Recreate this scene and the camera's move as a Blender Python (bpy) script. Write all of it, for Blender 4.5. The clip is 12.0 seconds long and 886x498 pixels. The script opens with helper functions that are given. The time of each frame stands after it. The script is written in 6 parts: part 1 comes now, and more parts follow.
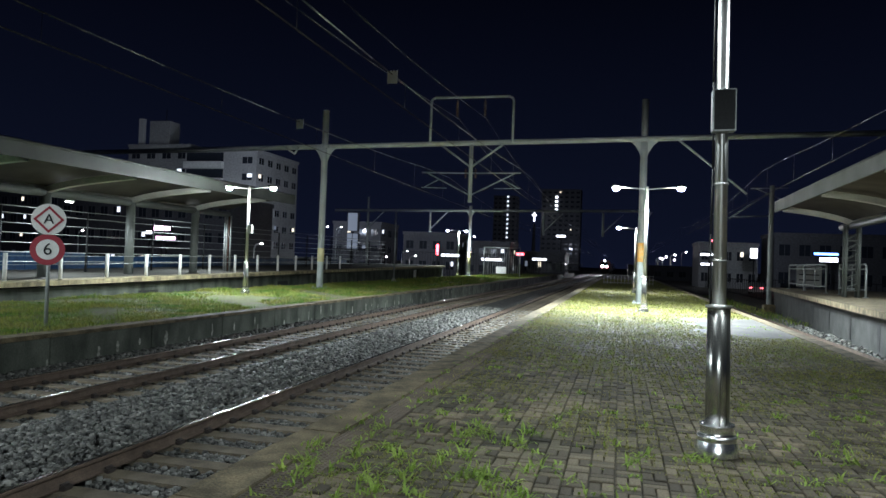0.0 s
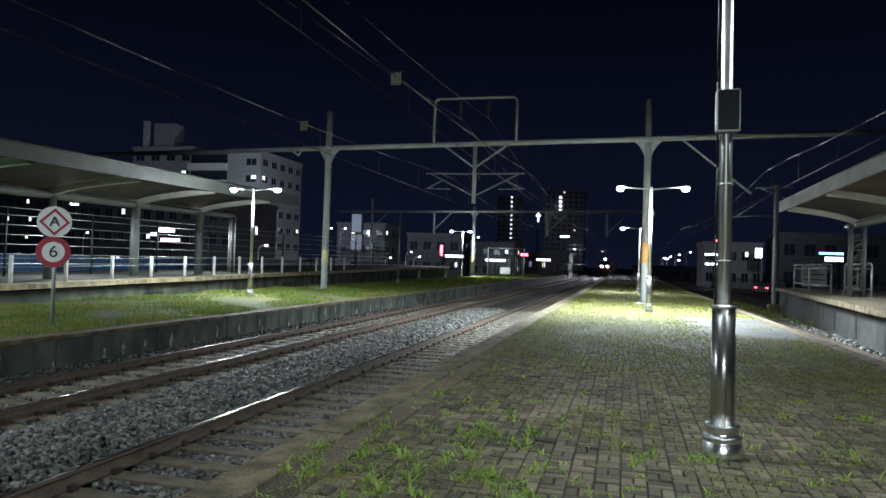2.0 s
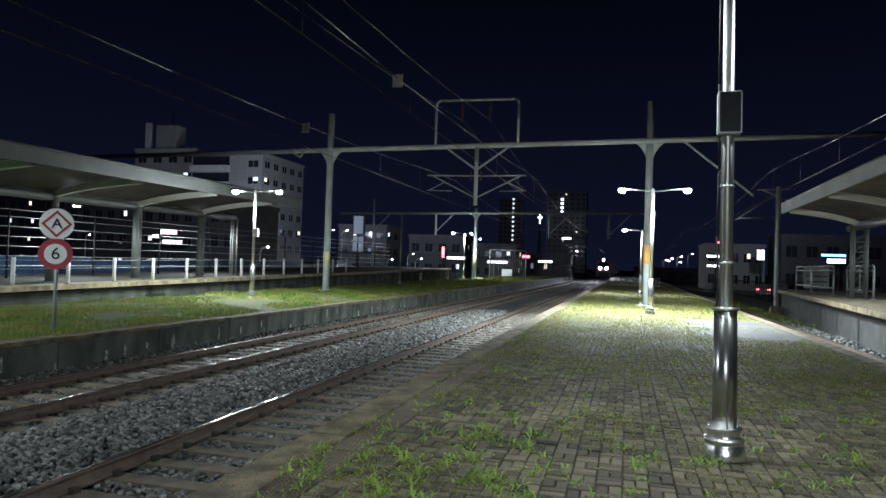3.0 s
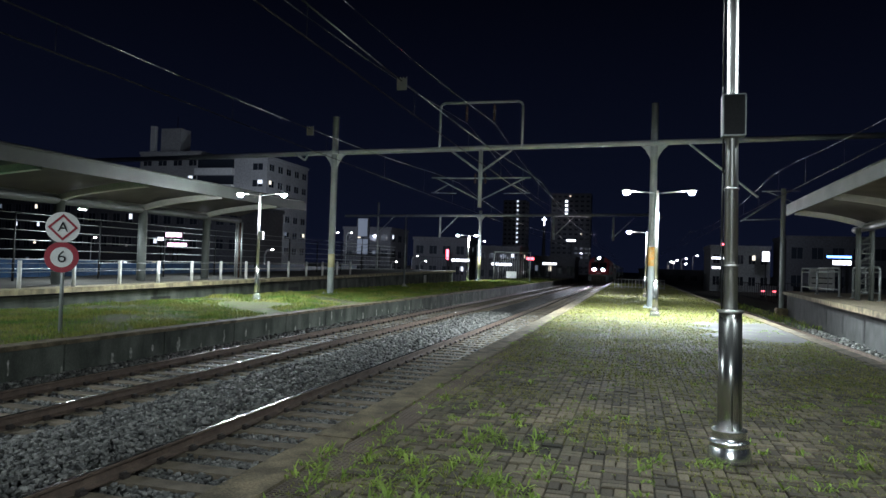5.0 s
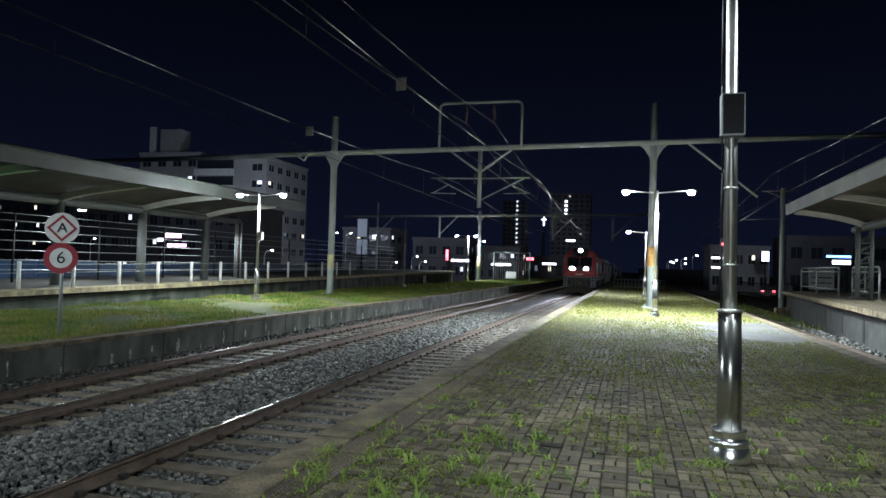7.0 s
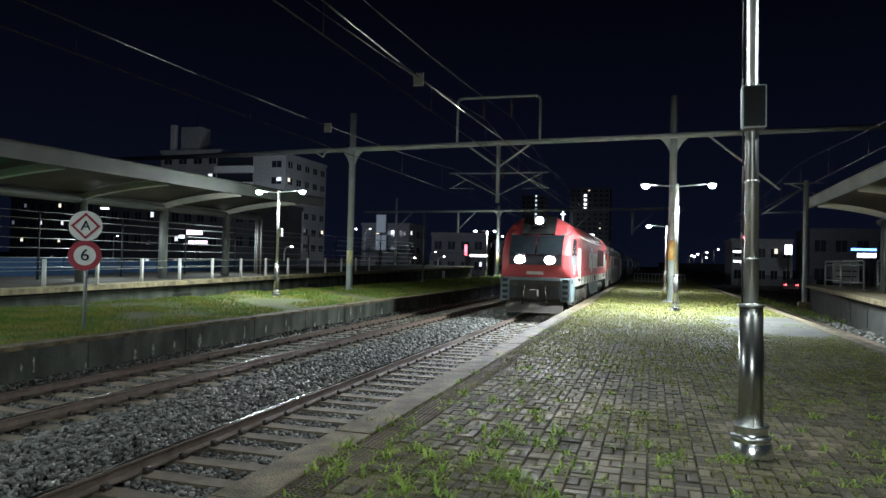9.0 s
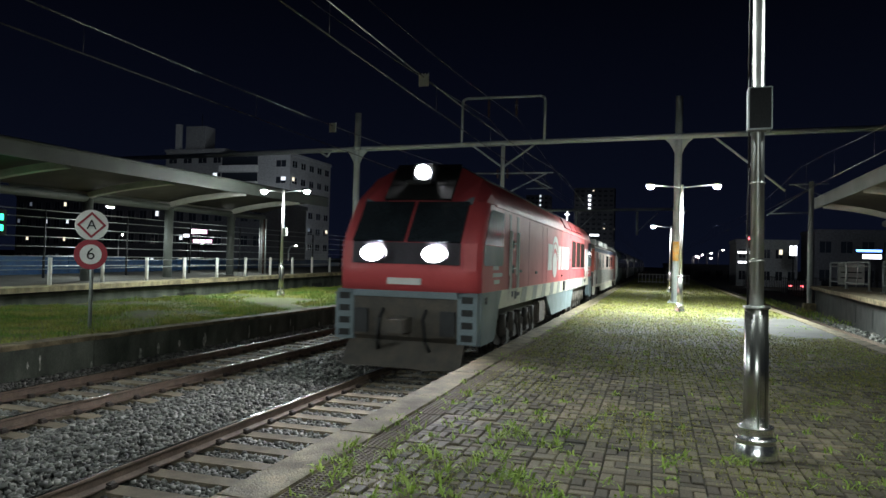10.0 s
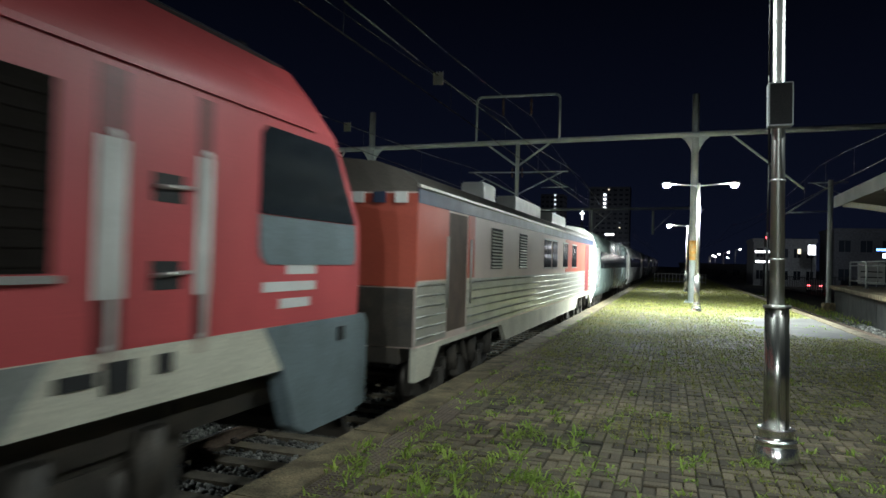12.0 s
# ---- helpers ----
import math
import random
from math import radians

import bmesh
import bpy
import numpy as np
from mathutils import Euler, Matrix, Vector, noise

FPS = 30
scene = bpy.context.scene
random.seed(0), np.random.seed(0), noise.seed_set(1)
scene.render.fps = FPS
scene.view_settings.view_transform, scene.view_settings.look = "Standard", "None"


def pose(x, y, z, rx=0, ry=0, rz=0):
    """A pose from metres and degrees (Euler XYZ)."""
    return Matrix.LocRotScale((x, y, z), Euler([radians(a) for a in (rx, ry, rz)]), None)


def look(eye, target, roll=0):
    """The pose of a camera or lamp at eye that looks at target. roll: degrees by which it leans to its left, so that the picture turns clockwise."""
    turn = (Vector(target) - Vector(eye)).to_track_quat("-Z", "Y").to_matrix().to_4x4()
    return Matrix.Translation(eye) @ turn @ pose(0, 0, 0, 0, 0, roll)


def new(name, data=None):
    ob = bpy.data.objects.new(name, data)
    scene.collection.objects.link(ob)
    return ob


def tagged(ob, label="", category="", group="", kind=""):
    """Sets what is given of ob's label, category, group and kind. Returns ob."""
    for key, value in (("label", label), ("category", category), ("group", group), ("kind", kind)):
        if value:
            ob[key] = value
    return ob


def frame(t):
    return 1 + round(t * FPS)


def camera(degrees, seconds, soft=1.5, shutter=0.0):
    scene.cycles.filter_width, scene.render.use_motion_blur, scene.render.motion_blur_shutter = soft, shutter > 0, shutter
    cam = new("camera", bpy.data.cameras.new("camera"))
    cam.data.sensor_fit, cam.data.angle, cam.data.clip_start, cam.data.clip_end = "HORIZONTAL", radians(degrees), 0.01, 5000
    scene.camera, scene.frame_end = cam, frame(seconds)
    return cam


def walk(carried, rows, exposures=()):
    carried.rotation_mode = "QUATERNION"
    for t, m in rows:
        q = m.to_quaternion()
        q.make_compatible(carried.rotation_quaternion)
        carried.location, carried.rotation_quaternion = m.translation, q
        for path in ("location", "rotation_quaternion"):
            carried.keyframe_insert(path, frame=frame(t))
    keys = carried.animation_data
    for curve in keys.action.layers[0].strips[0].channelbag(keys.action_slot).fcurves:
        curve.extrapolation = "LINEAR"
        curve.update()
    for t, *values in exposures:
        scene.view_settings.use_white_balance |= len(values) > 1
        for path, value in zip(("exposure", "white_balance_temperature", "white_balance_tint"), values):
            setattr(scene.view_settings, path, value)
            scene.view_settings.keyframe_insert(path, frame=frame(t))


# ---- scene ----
cam = camera(64.6, 12.0, shutter=0.3)
PATH = [
    (0, (0.286, 0.788, 1.666), (-0.207, 2.726, 1.7), 2.1),
    (0.5, (0.276, 0.762, 1.675), (-0.216, 2.7, 1.709), 1.9),
    (1, (0.278, 0.757, 1.679), (-0.22, 2.693, 1.715), 1.8),
    (1.5, (0.283, 0.761, 1.673), (-0.219, 2.697, 1.709), 1.9),
    (2, (0.284, 0.775, 1.669), (-0.22, 2.71, 1.705), 1.9),
    (2.5, (0.284, 0.772, 1.677), (-0.222, 2.706, 1.715), 2.0),
    (3, (0.286, 0.775, 1.672), (-0.223, 2.709, 1.713), 1.9),
    (5, (0.287, 0.757, 1.679), (-0.234, 2.688, 1.726), 1.8),
    (5.5, (0.297, 0.788, 1.67), (-0.224, 2.719, 1.721), 1.8),
    (6, (0.291, 0.785, 1.666), (-0.227, 2.716, 1.72), 1.9),
    (6.5, (0.295, 0.791, 1.665), (-0.222, 2.722, 1.716), 1.9),
    (7, (0.29, 0.762, 1.675), (-0.23, 2.693, 1.723), 1.7),
    (9, (0.297, 0.761, 1.679), (-0.274, 2.677, 1.712), 1.4),
    (9.5, (0.293, 0.76, 1.677), (-0.284, 2.675, 1.71), 1.7),
    (10, (0.288, 0.741, 1.687), (-0.294, 2.655, 1.719), 1.6),
    (10.5, (0.291, 0.822, 1.676), (-0.299, 2.732, 1.71), 1.4),
    (11, (0.276, 0.851, 1.672), (-0.33, 2.756, 1.705), 1.7),
    (11.5, (0.271, 0.811, 1.676), (-0.345, 2.713, 1.707), 1.5),
    (12, (0.272, 0.792, 1.681), (-0.349, 2.692, 1.71), 1.6),
]
walk(cam, [(t, look(eye, target, roll)) for t, eye, target, roll in PATH],
     exposures=((0, 1.55, 5850, 13), (3, 1.5, 5800, 14), (5, 1.35, 5800, 14), (7.2, 1.35, 5800, 14), (9, 1.1, 5950, 10), (10.2, 1.08, 6250, 9), (11, 1.18, 6650, 11), (12, 1.25, 6100, 9)))

# ---- world and light ----
world = bpy.data.worlds.new("night_sky")
scene.world = world
world.use_nodes = True
bg = world.node_tree.nodes["Background"]
bg.inputs[1].default_value = 1.0
tc_w, sep_w, ramp_w = [world.node_tree.nodes.new(k) for k in ("ShaderNodeTexCoord", "ShaderNodeSeparateXYZ", "ShaderNodeValToRGB")]
world.node_tree.links.new(tc_w.outputs["Generated"], sep_w.inputs[0])
world.node_tree.links.new(sep_w.outputs["Z"], ramp_w.inputs["Fac"])
world.node_tree.links.new(ramp_w.outputs["Color"], bg.inputs[0])
ramp_w.color_ramp.elements[0].color, ramp_w.color_ramp.elements[1].color = (0.0016, 0.0022, 0.0054, 1), (0.00008, 0.00012, 0.0004, 1)
ramp_w.color_ramp.elements[1].position = 0.45


def area_lamp(name, x, y, z, power, size=0.3, colour=(0.92, 1.0, 0.94), target=None):
    data = bpy.data.lights.new(name, "AREA")
    data.shape, data.size, data.energy, data.color = "DISK", size, power, colour
    ob = new(name, data)
    ob.matrix_world = look((x, y, z), target or (x, y + 0.001, z - 1))
    return ob


# ---- materials ----
def mat(name, col, col2=None, rough=0.7, metal=0.0, scale=3.0, fine=60.0, bump=0.15, depth=0.01, island=0.0, obj=0.0, contrast=1.6, grime=0.25, stretch=None):
    m = bpy.data.materials.new(name)
    m.use_nodes = True
    nt = m.node_tree
    n, l = nt.nodes, nt.links
    bsdf = n["Principled BSDF"]
    tc = n.new("ShaderNodeTexCoord")
    big, small = n.new("ShaderNodeTexNoise"), n.new("ShaderNodeTexNoise")
    for node, s, d in ((big, scale, 6.0), (small, fine, 3.0)):
        if stretch:
            mp = n.new("ShaderNodeMapping")
            mp.inputs["Scale"].default_value = stretch
            l.new(tc.outputs["Object"], mp.inputs["Vector"])
            l.new(mp.outputs["Vector"], node.inputs["Vector"])
        else:
            l.new(tc.outputs["Object"], node.inputs["Vector"])
        node.inputs["Scale"].default_value, node.inputs["Detail"].default_value = s, d
    ramp = n.new("ShaderNodeMapRange")
    ramp.inputs["From Min"].default_value = 0.5 - 0.5 / contrast * 0.6
    ramp.inputs["From Max"].default_value = 0.5 + 0.5 / contrast * 0.6
    l.new(big.outputs["Fac"], ramp.inputs["Value"])
    mix = n.new("ShaderNodeMix")
    mix.data_type = "RGBA"
    col2 = col2 or tuple(c * (1 - grime) for c in col)
    mix.inputs["A"].default_value, mix.inputs["B"].default_value = (*col, 1), (*col2, 1)
    l.new(ramp.outputs["Result"], mix.inputs["Factor"])
    val = n.new("ShaderNodeMapRange")
    val.inputs["From Min"].default_value, val.inputs["From Max"].default_value = 0.3, 0.7
    val.inputs["To Min"].default_value, val.inputs["To Max"].default_value = 1 - grime, 1 + grime
    l.new(small.outputs["Fac"], val.inputs["Value"])
    hsv = n.new("ShaderNodeHueSaturation")
    l.new(mix.outputs["Result"], hsv.inputs["Color"])
    last = val.outputs["Result"]
    for amount, node, out in ((island, "ShaderNodeNewGeometry", "Random Per Island"), (obj, "ShaderNodeObjectInfo", "Random")):
        if amount:
            info, r, mul = n.new(node), n.new("ShaderNodeMapRange"), n.new("ShaderNodeMath")
            r.inputs["To Min"].default_value, r.inputs["To Max"].default_value = 1 - amount, 1 + amount
            l.new(info.outputs[out], r.inputs["Value"])
            mul.operation = "MULTIPLY"
            l.new(last, mul.inputs[0]), l.new(r.outputs["Result"], mul.inputs[1])
            last = mul.outputs[0]
    l.new(last, hsv.inputs["Value"])
    l.new(hsv.outputs["Color"], bsdf.inputs["Base Color"])
    rr = n.new("ShaderNodeMapRange")
    rr.inputs["To Min"].default_value, rr.inputs["To Max"].default_value = max(rough - 0.12, 0.03), min(rough + 0.12, 1)
    l.new(big.outputs["Fac"], rr.inputs["Value"])
    l.new(rr.outputs["Result"], bsdf.inputs["Roughness"])
    bsdf.inputs["Metallic"].default_value = metal
    if bump:
        b = n.new("ShaderNodeBump")
        b.inputs["Strength"].default_value, b.inputs["Distance"].default_value = bump, depth
        l.new(small.outputs["Fac"], b.inputs["Height"])
        l.new(b.outputs["Normal"], bsdf.inputs["Normal"])
    return m


def emit(name, col, strength):
    m = bpy.data.materials.new(name)
    m.use_nodes = True
    b = m.node_tree.nodes["Principled BSDF"]
    b.inputs["Base Color"].default_value = (*[c * 0.15 for c in col], 1)
    b.inputs["Emission Color"].default_value = (*col, 1)
    b.inputs["Emission Strength"].default_value = strength
    return m


def glass(name, col=(0.02, 0.025, 0.03), rough=0.08):
    m = mat(name, col, rough=rough, bump=0, grime=0.1)
    m.node_tree.nodes["Principled BSDF"].inputs["Specular IOR Level"].default_value = 0.7
    return m


M_BALLAST = mat("ballast_stone", (0.045, 0.045, 0.041), (0.17, 0.168, 0.15), rough=0.6, scale=5, island=0.85, bump=0.3)
# same stone coloured darker, putting shade into the gaps between loose stones
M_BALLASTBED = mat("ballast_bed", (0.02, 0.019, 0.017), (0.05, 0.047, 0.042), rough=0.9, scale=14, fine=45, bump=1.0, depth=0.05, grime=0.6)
M_SLEEPER = mat("sleeper_concrete", (0.225, 0.185, 0.125), (0.09, 0.073, 0.05), rough=0.85, obj=0.25)
M_RAIL = mat("rail_rust", (0.13, 0.092, 0.066), (0.08, 0.056, 0.042), rough=0.75, metal=0.2, scale=6)
def leafy(m, amount=0.4):
    """Lets light through thin leaves."""
    n, l = m.node_tree.nodes, m.node_tree.links
    bsdf, tr, mix = n["Principled BSDF"], n.new("ShaderNodeBsdfTranslucent"), n.new("ShaderNodeMixShader")
    l.new(bsdf.inputs["Base Color"].links[0].from_socket, tr.inputs["Color"])
    mix.inputs["Fac"].default_value = amount
    l.new(bsdf.outputs["BSDF"], mix.inputs[1]), l.new(tr.outputs["BSDF"], mix.inputs[2])
    l.new(mix.outputs["Shader"], n["Material Output"].inputs["Surface"])
    return m


M_RAILTOP = mat("rail_polished_head", (0.6, 0.58, 0.55), (0.35, 0.33, 0.31), rough=0.22, metal=1.0, scale=5, bump=0.02)
M_CLIP = mat("rail_clip_iron", (0.05, 0.04, 0.035), rough=0.7, metal=0.4)
M_CONC = mat("weathered_concrete", (0.2, 0.158, 0.09), (0.07, 0.058, 0.032), rough=0.9, scale=3.2, bump=0.8, grime=0.45, contrast=2.0)
M_WALL = mat("mossy_platform_wall", (0.095, 0.105, 0.082), (0.026, 0.031, 0.023), rough=0.92, scale=1.6, bump=0.4, contrast=2.2, stretch=(1, 1, 0.45))
M_LIME = mat("lime_streak", (0.42, 0.42, 0.37), (0.12, 0.125, 0.1), rough=0.9, scale=10)
M_EARTH = mat("dark_soil", (0.05, 0.045, 0.035), (0.085, 0.075, 0.055), rough=0.95, scale=2, bump=0.6, depth=0.03)
M_PAVER = mat("worn_paver", (0.105, 0.084, 0.054), (0.04, 0.037, 0.022), rough=0.8, scale=0.9, island=0.65, bump=0.35, obj=0.55, grime=0.35)
M_TACTILE = mat("ribbed_edge_tile", (0.15, 0.115, 0.085), (0.08, 0.07, 0.055), rough=0.85, scale=2, obj=0.25)
M_GRASS = mat("grass_blade", (0.1, 0.2, 0.02), (0.28, 0.27, 0.06), rough=0.6, scale=0.9, island=0.4, bump=0, contrast=2.4)
M_TURF = mat("turf_soil", (0.1, 0.14, 0.03), (0.13, 0.115, 0.07), rough=0.95, scale=1.2, bump=0.8, depth=0.04)
leafy(M_GRASS)
M_STEEL = mat("galvanised_steel", (0.42, 0.44, 0.43), (0.3, 0.32, 0.31), rough=0.5, metal=0.55, scale=3, bump=0.08)
M_MAST = mat("painted_mast_grey", (0.42, 0.45, 0.44), (0.32, 0.35, 0.34), rough=0.55, scale=2, bump=0.06)
M_YELLOW = mat("faded_yellow_paint", (0.5, 0.44, 0.2), (0.42, 0.4, 0.24), rough=0.6)
M_BAND_ORANGE = mat("orange_band_paint", (0.62, 0.3, 0.05), (0.5, 0.36, 0.16), rough=0.6, scale=5, contrast=2.5)
# stretched light and dark streaks put long reflections into the steel colour
M_CHROME = mat("polished_stainless", (0.62, 0.62, 0.59), (0.4, 0.4, 0.37), rough=0.45, metal=0.9, scale=16, fine=70, bump=0.05, grime=0.12, contrast=2.2, stretch=(1, 1, 0.03))
M_SLEEVE = mat("brushed_sleeve_steel", (0.5, 0.5, 0.47), (0.3, 0.3, 0.27), rough=0.25, metal=0.95, scale=16, fine=70, bump=0.05, grime=0.12, contrast=2.2, stretch=(1, 1, 0.03))
for steel, amount in ((M_CHROME, 0.8), (M_SLEEVE, 0.2)):
    # drawn tube: the sheen runs along the pole
    steel.node_tree.nodes["Principled BSDF"].inputs["Anisotropic"].default_value = amount
    steel.node_tree.nodes["Principled BSDF"].inputs["Anisotropic Rotation"].default_value = 0.25
M_MIRROR = mat("bright_stainless", (0.8, 0.8, 0.77), (0.55, 0.55, 0.52), rough=0.2, metal=0.92, scale=14, bump=0.6, fine=34, stretch=(1, 1, 0.2))
M_DARK = mat("dark_metal", (0.025, 0.026, 0.028), rough=0.6, metal=0.3)
M_WIRE = mat("contact_wire", (0.2, 0.19, 0.18), rough=0.4, metal=0.8)
M_INSUL = mat("brown_insulator", (0.09, 0.05, 0.035), rough=0.25)
M_WHITE = mat("white_paint", (0.75, 0.75, 0.72), (0.6, 0.6, 0.57), rough=0.45, grime=0.1, bump=0.03)
M_RED = mat("sign_red", (0.3, 0.02, 0.035), rough=0.45, grime=0.15, bump=0)
M_BLACK = mat("black_paint", (0.01, 0.01, 0.01), rough=0.75, bump=0)
M_LAMP = emit("lamp_glow", (0.95, 1.0, 0.92), 320)
M_LAMPDIM = emit("dim_lamp_glow", (0.95, 1.0, 0.92), 20)
M_HEADTOP = emit("roof_headlight_glow", (1.0, 0.98, 0.97), 110)
M_HEAD = emit("headlight_glow", (1.0, 0.98, 0.97), 300)
M_BEAM = emit("headlight_beam", (1.0, 0.98, 0.97), 300000)


# ---- mesh helpers ----
def box(bm, x0, x1, y0, y1, z0, z1, bevel=0.0):
    vs = [bm.verts.new((x, y, z)) for x in (x0, x1) for y in (y0, y1) for z in (z0, z1)]
    fs = [bm.faces.new([vs[i] for i in q]) for q in ((0, 1, 3, 2), (4, 6, 7, 5), (0, 4, 5, 1), (2, 3, 7, 6), (0, 2, 6, 4), (1, 5, 7, 3))]
    if bevel:
        bmesh.ops.bevel(bm, geom=list({e for f in fs for e in f.edges}), offset=bevel, segments=2, affect="EDGES")
    return bm


def tube(bm, p, q, r, r2=None, n=10, caps=True):
    """A round bar from p to q."""
    p, q = Vector(p), Vector(q)
    r2 = r if r2 is None else r2
    turn = (q - p).to_track_quat("Z", "Y")
    rings = []
    for c, rad in ((p, r), (q, r2)):
        rings.append([bm.verts.new(c + turn @ Vector((rad * math.cos(2 * math.pi * k / n), rad * math.sin(2 * math.pi * k / n), 0))) for k in range(n)])
    for k in range(n):
        f = bm.faces.new((rings[0][k], rings[0][(k + 1) % n], rings[1][(k + 1) % n], rings[1][k]))
        f.smooth = True
    if caps:
        bm.faces.new(rings[0][::-1]), bm.faces.new(rings[1])
    return bm


def path_tube(bm, pts, r, n=8):
    for a, b in zip(pts, pts[1:]):
        tube(bm, a, b, r, n=n)
    return bm


def lathe(bm, profile, n=20, at=(0, 0, 0)):
    """Turn (radius, z) pairs about the vertical."""
    rings = [[bm.verts.new((at[0] + r * math.cos(2 * math.pi * k / n), at[1] + r * math.sin(2 * math.pi * k / n), at[2] + z)) for k in range(n)] for r, z in profile]
    for a, b in zip(rings, rings[1:]):
        for k in range(n):
            f = bm.faces.new((a[k], a[(k + 1) % n], b[(k + 1) % n], b[k]))
            f.smooth = True
    bm.faces.new(rings[0][::-1]), bm.faces.new(rings[-1])
    return bm


def prism(bm, poly, a, b, axis="y"):
    """Push a closed outline along an axis; the outline gives the other two coordinates in order."""
    def place(u, v, w):
        return {"x": (w, u, v), "y": (u, w, v), "z": (u, v, w)}[axis]
    lo = [bm.verts.new(place(u, v, a)) for u, v in poly]
    hi = [bm.verts.new(place(u, v, b)) for u, v in poly]
    k = len(poly)
    for i in range(k):
        bm.faces.new((lo[i], lo[(i + 1) % k], hi[(i + 1) % k], hi[i]))
    bm.faces.new(lo[::-1]), bm.faces.new(hi)
    bmesh.ops.recalc_face_normals(bm, faces=bm.faces)
    return bm


def mesh_of(name, bm, material):
    me = bpy.data.meshes.new(name)
    bm.to_mesh(me)
    bm.free()
    me.materials.append(material)
    return me


def part(name, bm, material, parent, label=""):
    ob = new(name, bm if isinstance(bm, bpy.types.Mesh) else mesh_of(name, bm, material))
    ob.parent = parent
    return tagged(ob, label)


def thing(name, x, y, z, label, category, group="", rz=0, kind=""):
    ob = new(name)
    ob.matrix_basis = pose(x, y, z, 0, 0, rz)
    ob.empty_display_size = 0.2
    return tagged(ob, label, category, group, kind)


def setting(name, bm, material, label="", category=""):
    return tagged(new(name, mesh_of(name, bm, material)), label, category, kind="structure")


def raw(name, verts, faces, material):
    me = bpy.data.meshes.new(name)
    me.from_pydata(verts, [], faces)
    me.materials.append(material)
    return me


def raw_np(name, verts, faces, material):
    """A mesh from arrays, all faces with the same number of corners."""
    me = bpy.data.meshes.new(name)
    k = faces.shape[1]
    me.vertices.add(len(verts)), me.loops.add(faces.size), me.polygons.add(len(faces))
    me.vertices.foreach_set("co", verts.astype(np.float32).ravel())
    me.loops.foreach_set("vertex_index", faces.astype(np.int32).ravel())
    me.polygons.foreach_set("loop_start", np.arange(0, faces.size, k, dtype=np.int32))
    me.update(calc_edges=True)
    me.materials.append(material)
    return me


NEW = bmesh.new
TRACK = -4.16          # centre of the near track
TRACK_FAR = -8.43      # centre of the second track
RAIL = -0.5            # top of the rails

# ---- ground, tracks, platforms ----
bm = NEW()
box(bm, -900, 900, -300, 1500, -1.4, -0.95)
setting("ground", bm, M_EARTH, "dark bare ground round the station", "ground")


def ballast_bed():
    xs, ys = np.linspace(-10.3, -2.62, 40), np.concatenate([np.arange(-20, 60, 0.35), np.arange(60, 420, 3.0)])
    verts, faces = [], []
    for j, y in enumerate(ys):
        for x in xs:
            near = min(abs(x - TRACK), abs(x - TRACK_FAR))
            h = -0.75 + 0.09 * (near > 1.45) + 0.035 * noise.noise((x * 2, y * 2, 0)) + 0.03 * noise.noise((x * 9, y * 9, 3))
            verts.append((x, y, h - (0.1 if x < -9.9 else 0)))
    w = len(xs)
    for j in range(len(ys) - 1):
        for i in range(w - 1):
            faces.append((j * w + i, j * w + i + 1, (j + 1) * w + i + 1, (j + 1) * w + i))
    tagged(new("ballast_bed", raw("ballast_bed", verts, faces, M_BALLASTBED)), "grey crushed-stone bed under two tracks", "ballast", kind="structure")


ballast_bed()


def rail_outline(cx):
    return [(cx - 0.075, -0.155), (cx + 0.075, -0.155), (cx + 0.075, -0.14), (cx + 0.012, -0.115), (cx + 0.01, -0.045), (cx + 0.036, -0.03),
            (cx + 0.036, -0.006), (cx + 0.028, 0), (cx - 0.028, 0), (cx - 0.036, -0.006), (cx - 0.036, -0.03), (cx - 0.01, -0.045), (cx - 0.012, -0.115), (cx - 0.075, -0.14)]


def build_track(cx, name, label, y0, y1, nsleep, group):
    tr = thing(name, cx, 0, RAIL, label, "railway track", group, kind="structure")
    for s in (-0.75, 0.75):
        r = part("rail", prism(NEW(), rail_outline(s), y0, y1), M_RAIL, tr, "rusty steel rail")
        bm = NEW()
        prism(bm, [(s - 0.027, 0.001), (s + 0.027, 0.001), (s + 0.02, 0.004), (s - 0.02, 0.004)], y0, y1)
        part("running_surface", bm, M_RAILTOP, r, "polished steel running surface")
    bm = NEW()
    prism(bm, [(-1.3, -0.36), (1.3, -0.36), (1.3, -0.2), (1.1, -0.165), (-1.1, -0.165), (-1.3, -0.2)], -0.12, 0.12)
    me = mesh_of("sleeper", bm, M_SLEEPER)
    bm = NEW()
    for s in (-0.75, 0.75):
        for d in (-0.1, 0.1):
            box(bm, s + d - 0.035, s + d + 0.035, -0.06, 0.06, -0.166, -0.115, 0.012)
            tube(bm, (s + d * 0.8, -0.05, -0.11), (s + d * 0.8, 0.05, -0.11), 0.012, n=6)
    clip = mesh_of("rail_clip", bm, M_CLIP)
    for k in range(nsleep):
        sl = new("sleeper", me)
        sl.parent, sl.location = tr, (0, 8.28 + 0.6 * (k - 20), 0)
        c = new("rail_clip", clip)
        c.parent = sl
    bm = NEW()
    for k in range(nsleep, int((y1 - 8.28) / 0.6) + 20):
        y = 8.28 + 0.6 * (k - 20)
        box(bm, -1.3, 1.3, y - 0.12, y + 0.12, -0.3, -0.17)
    part("far_sleepers", bm, M_SLEEPER, tr)["kind"] = "stuff"
    return tr


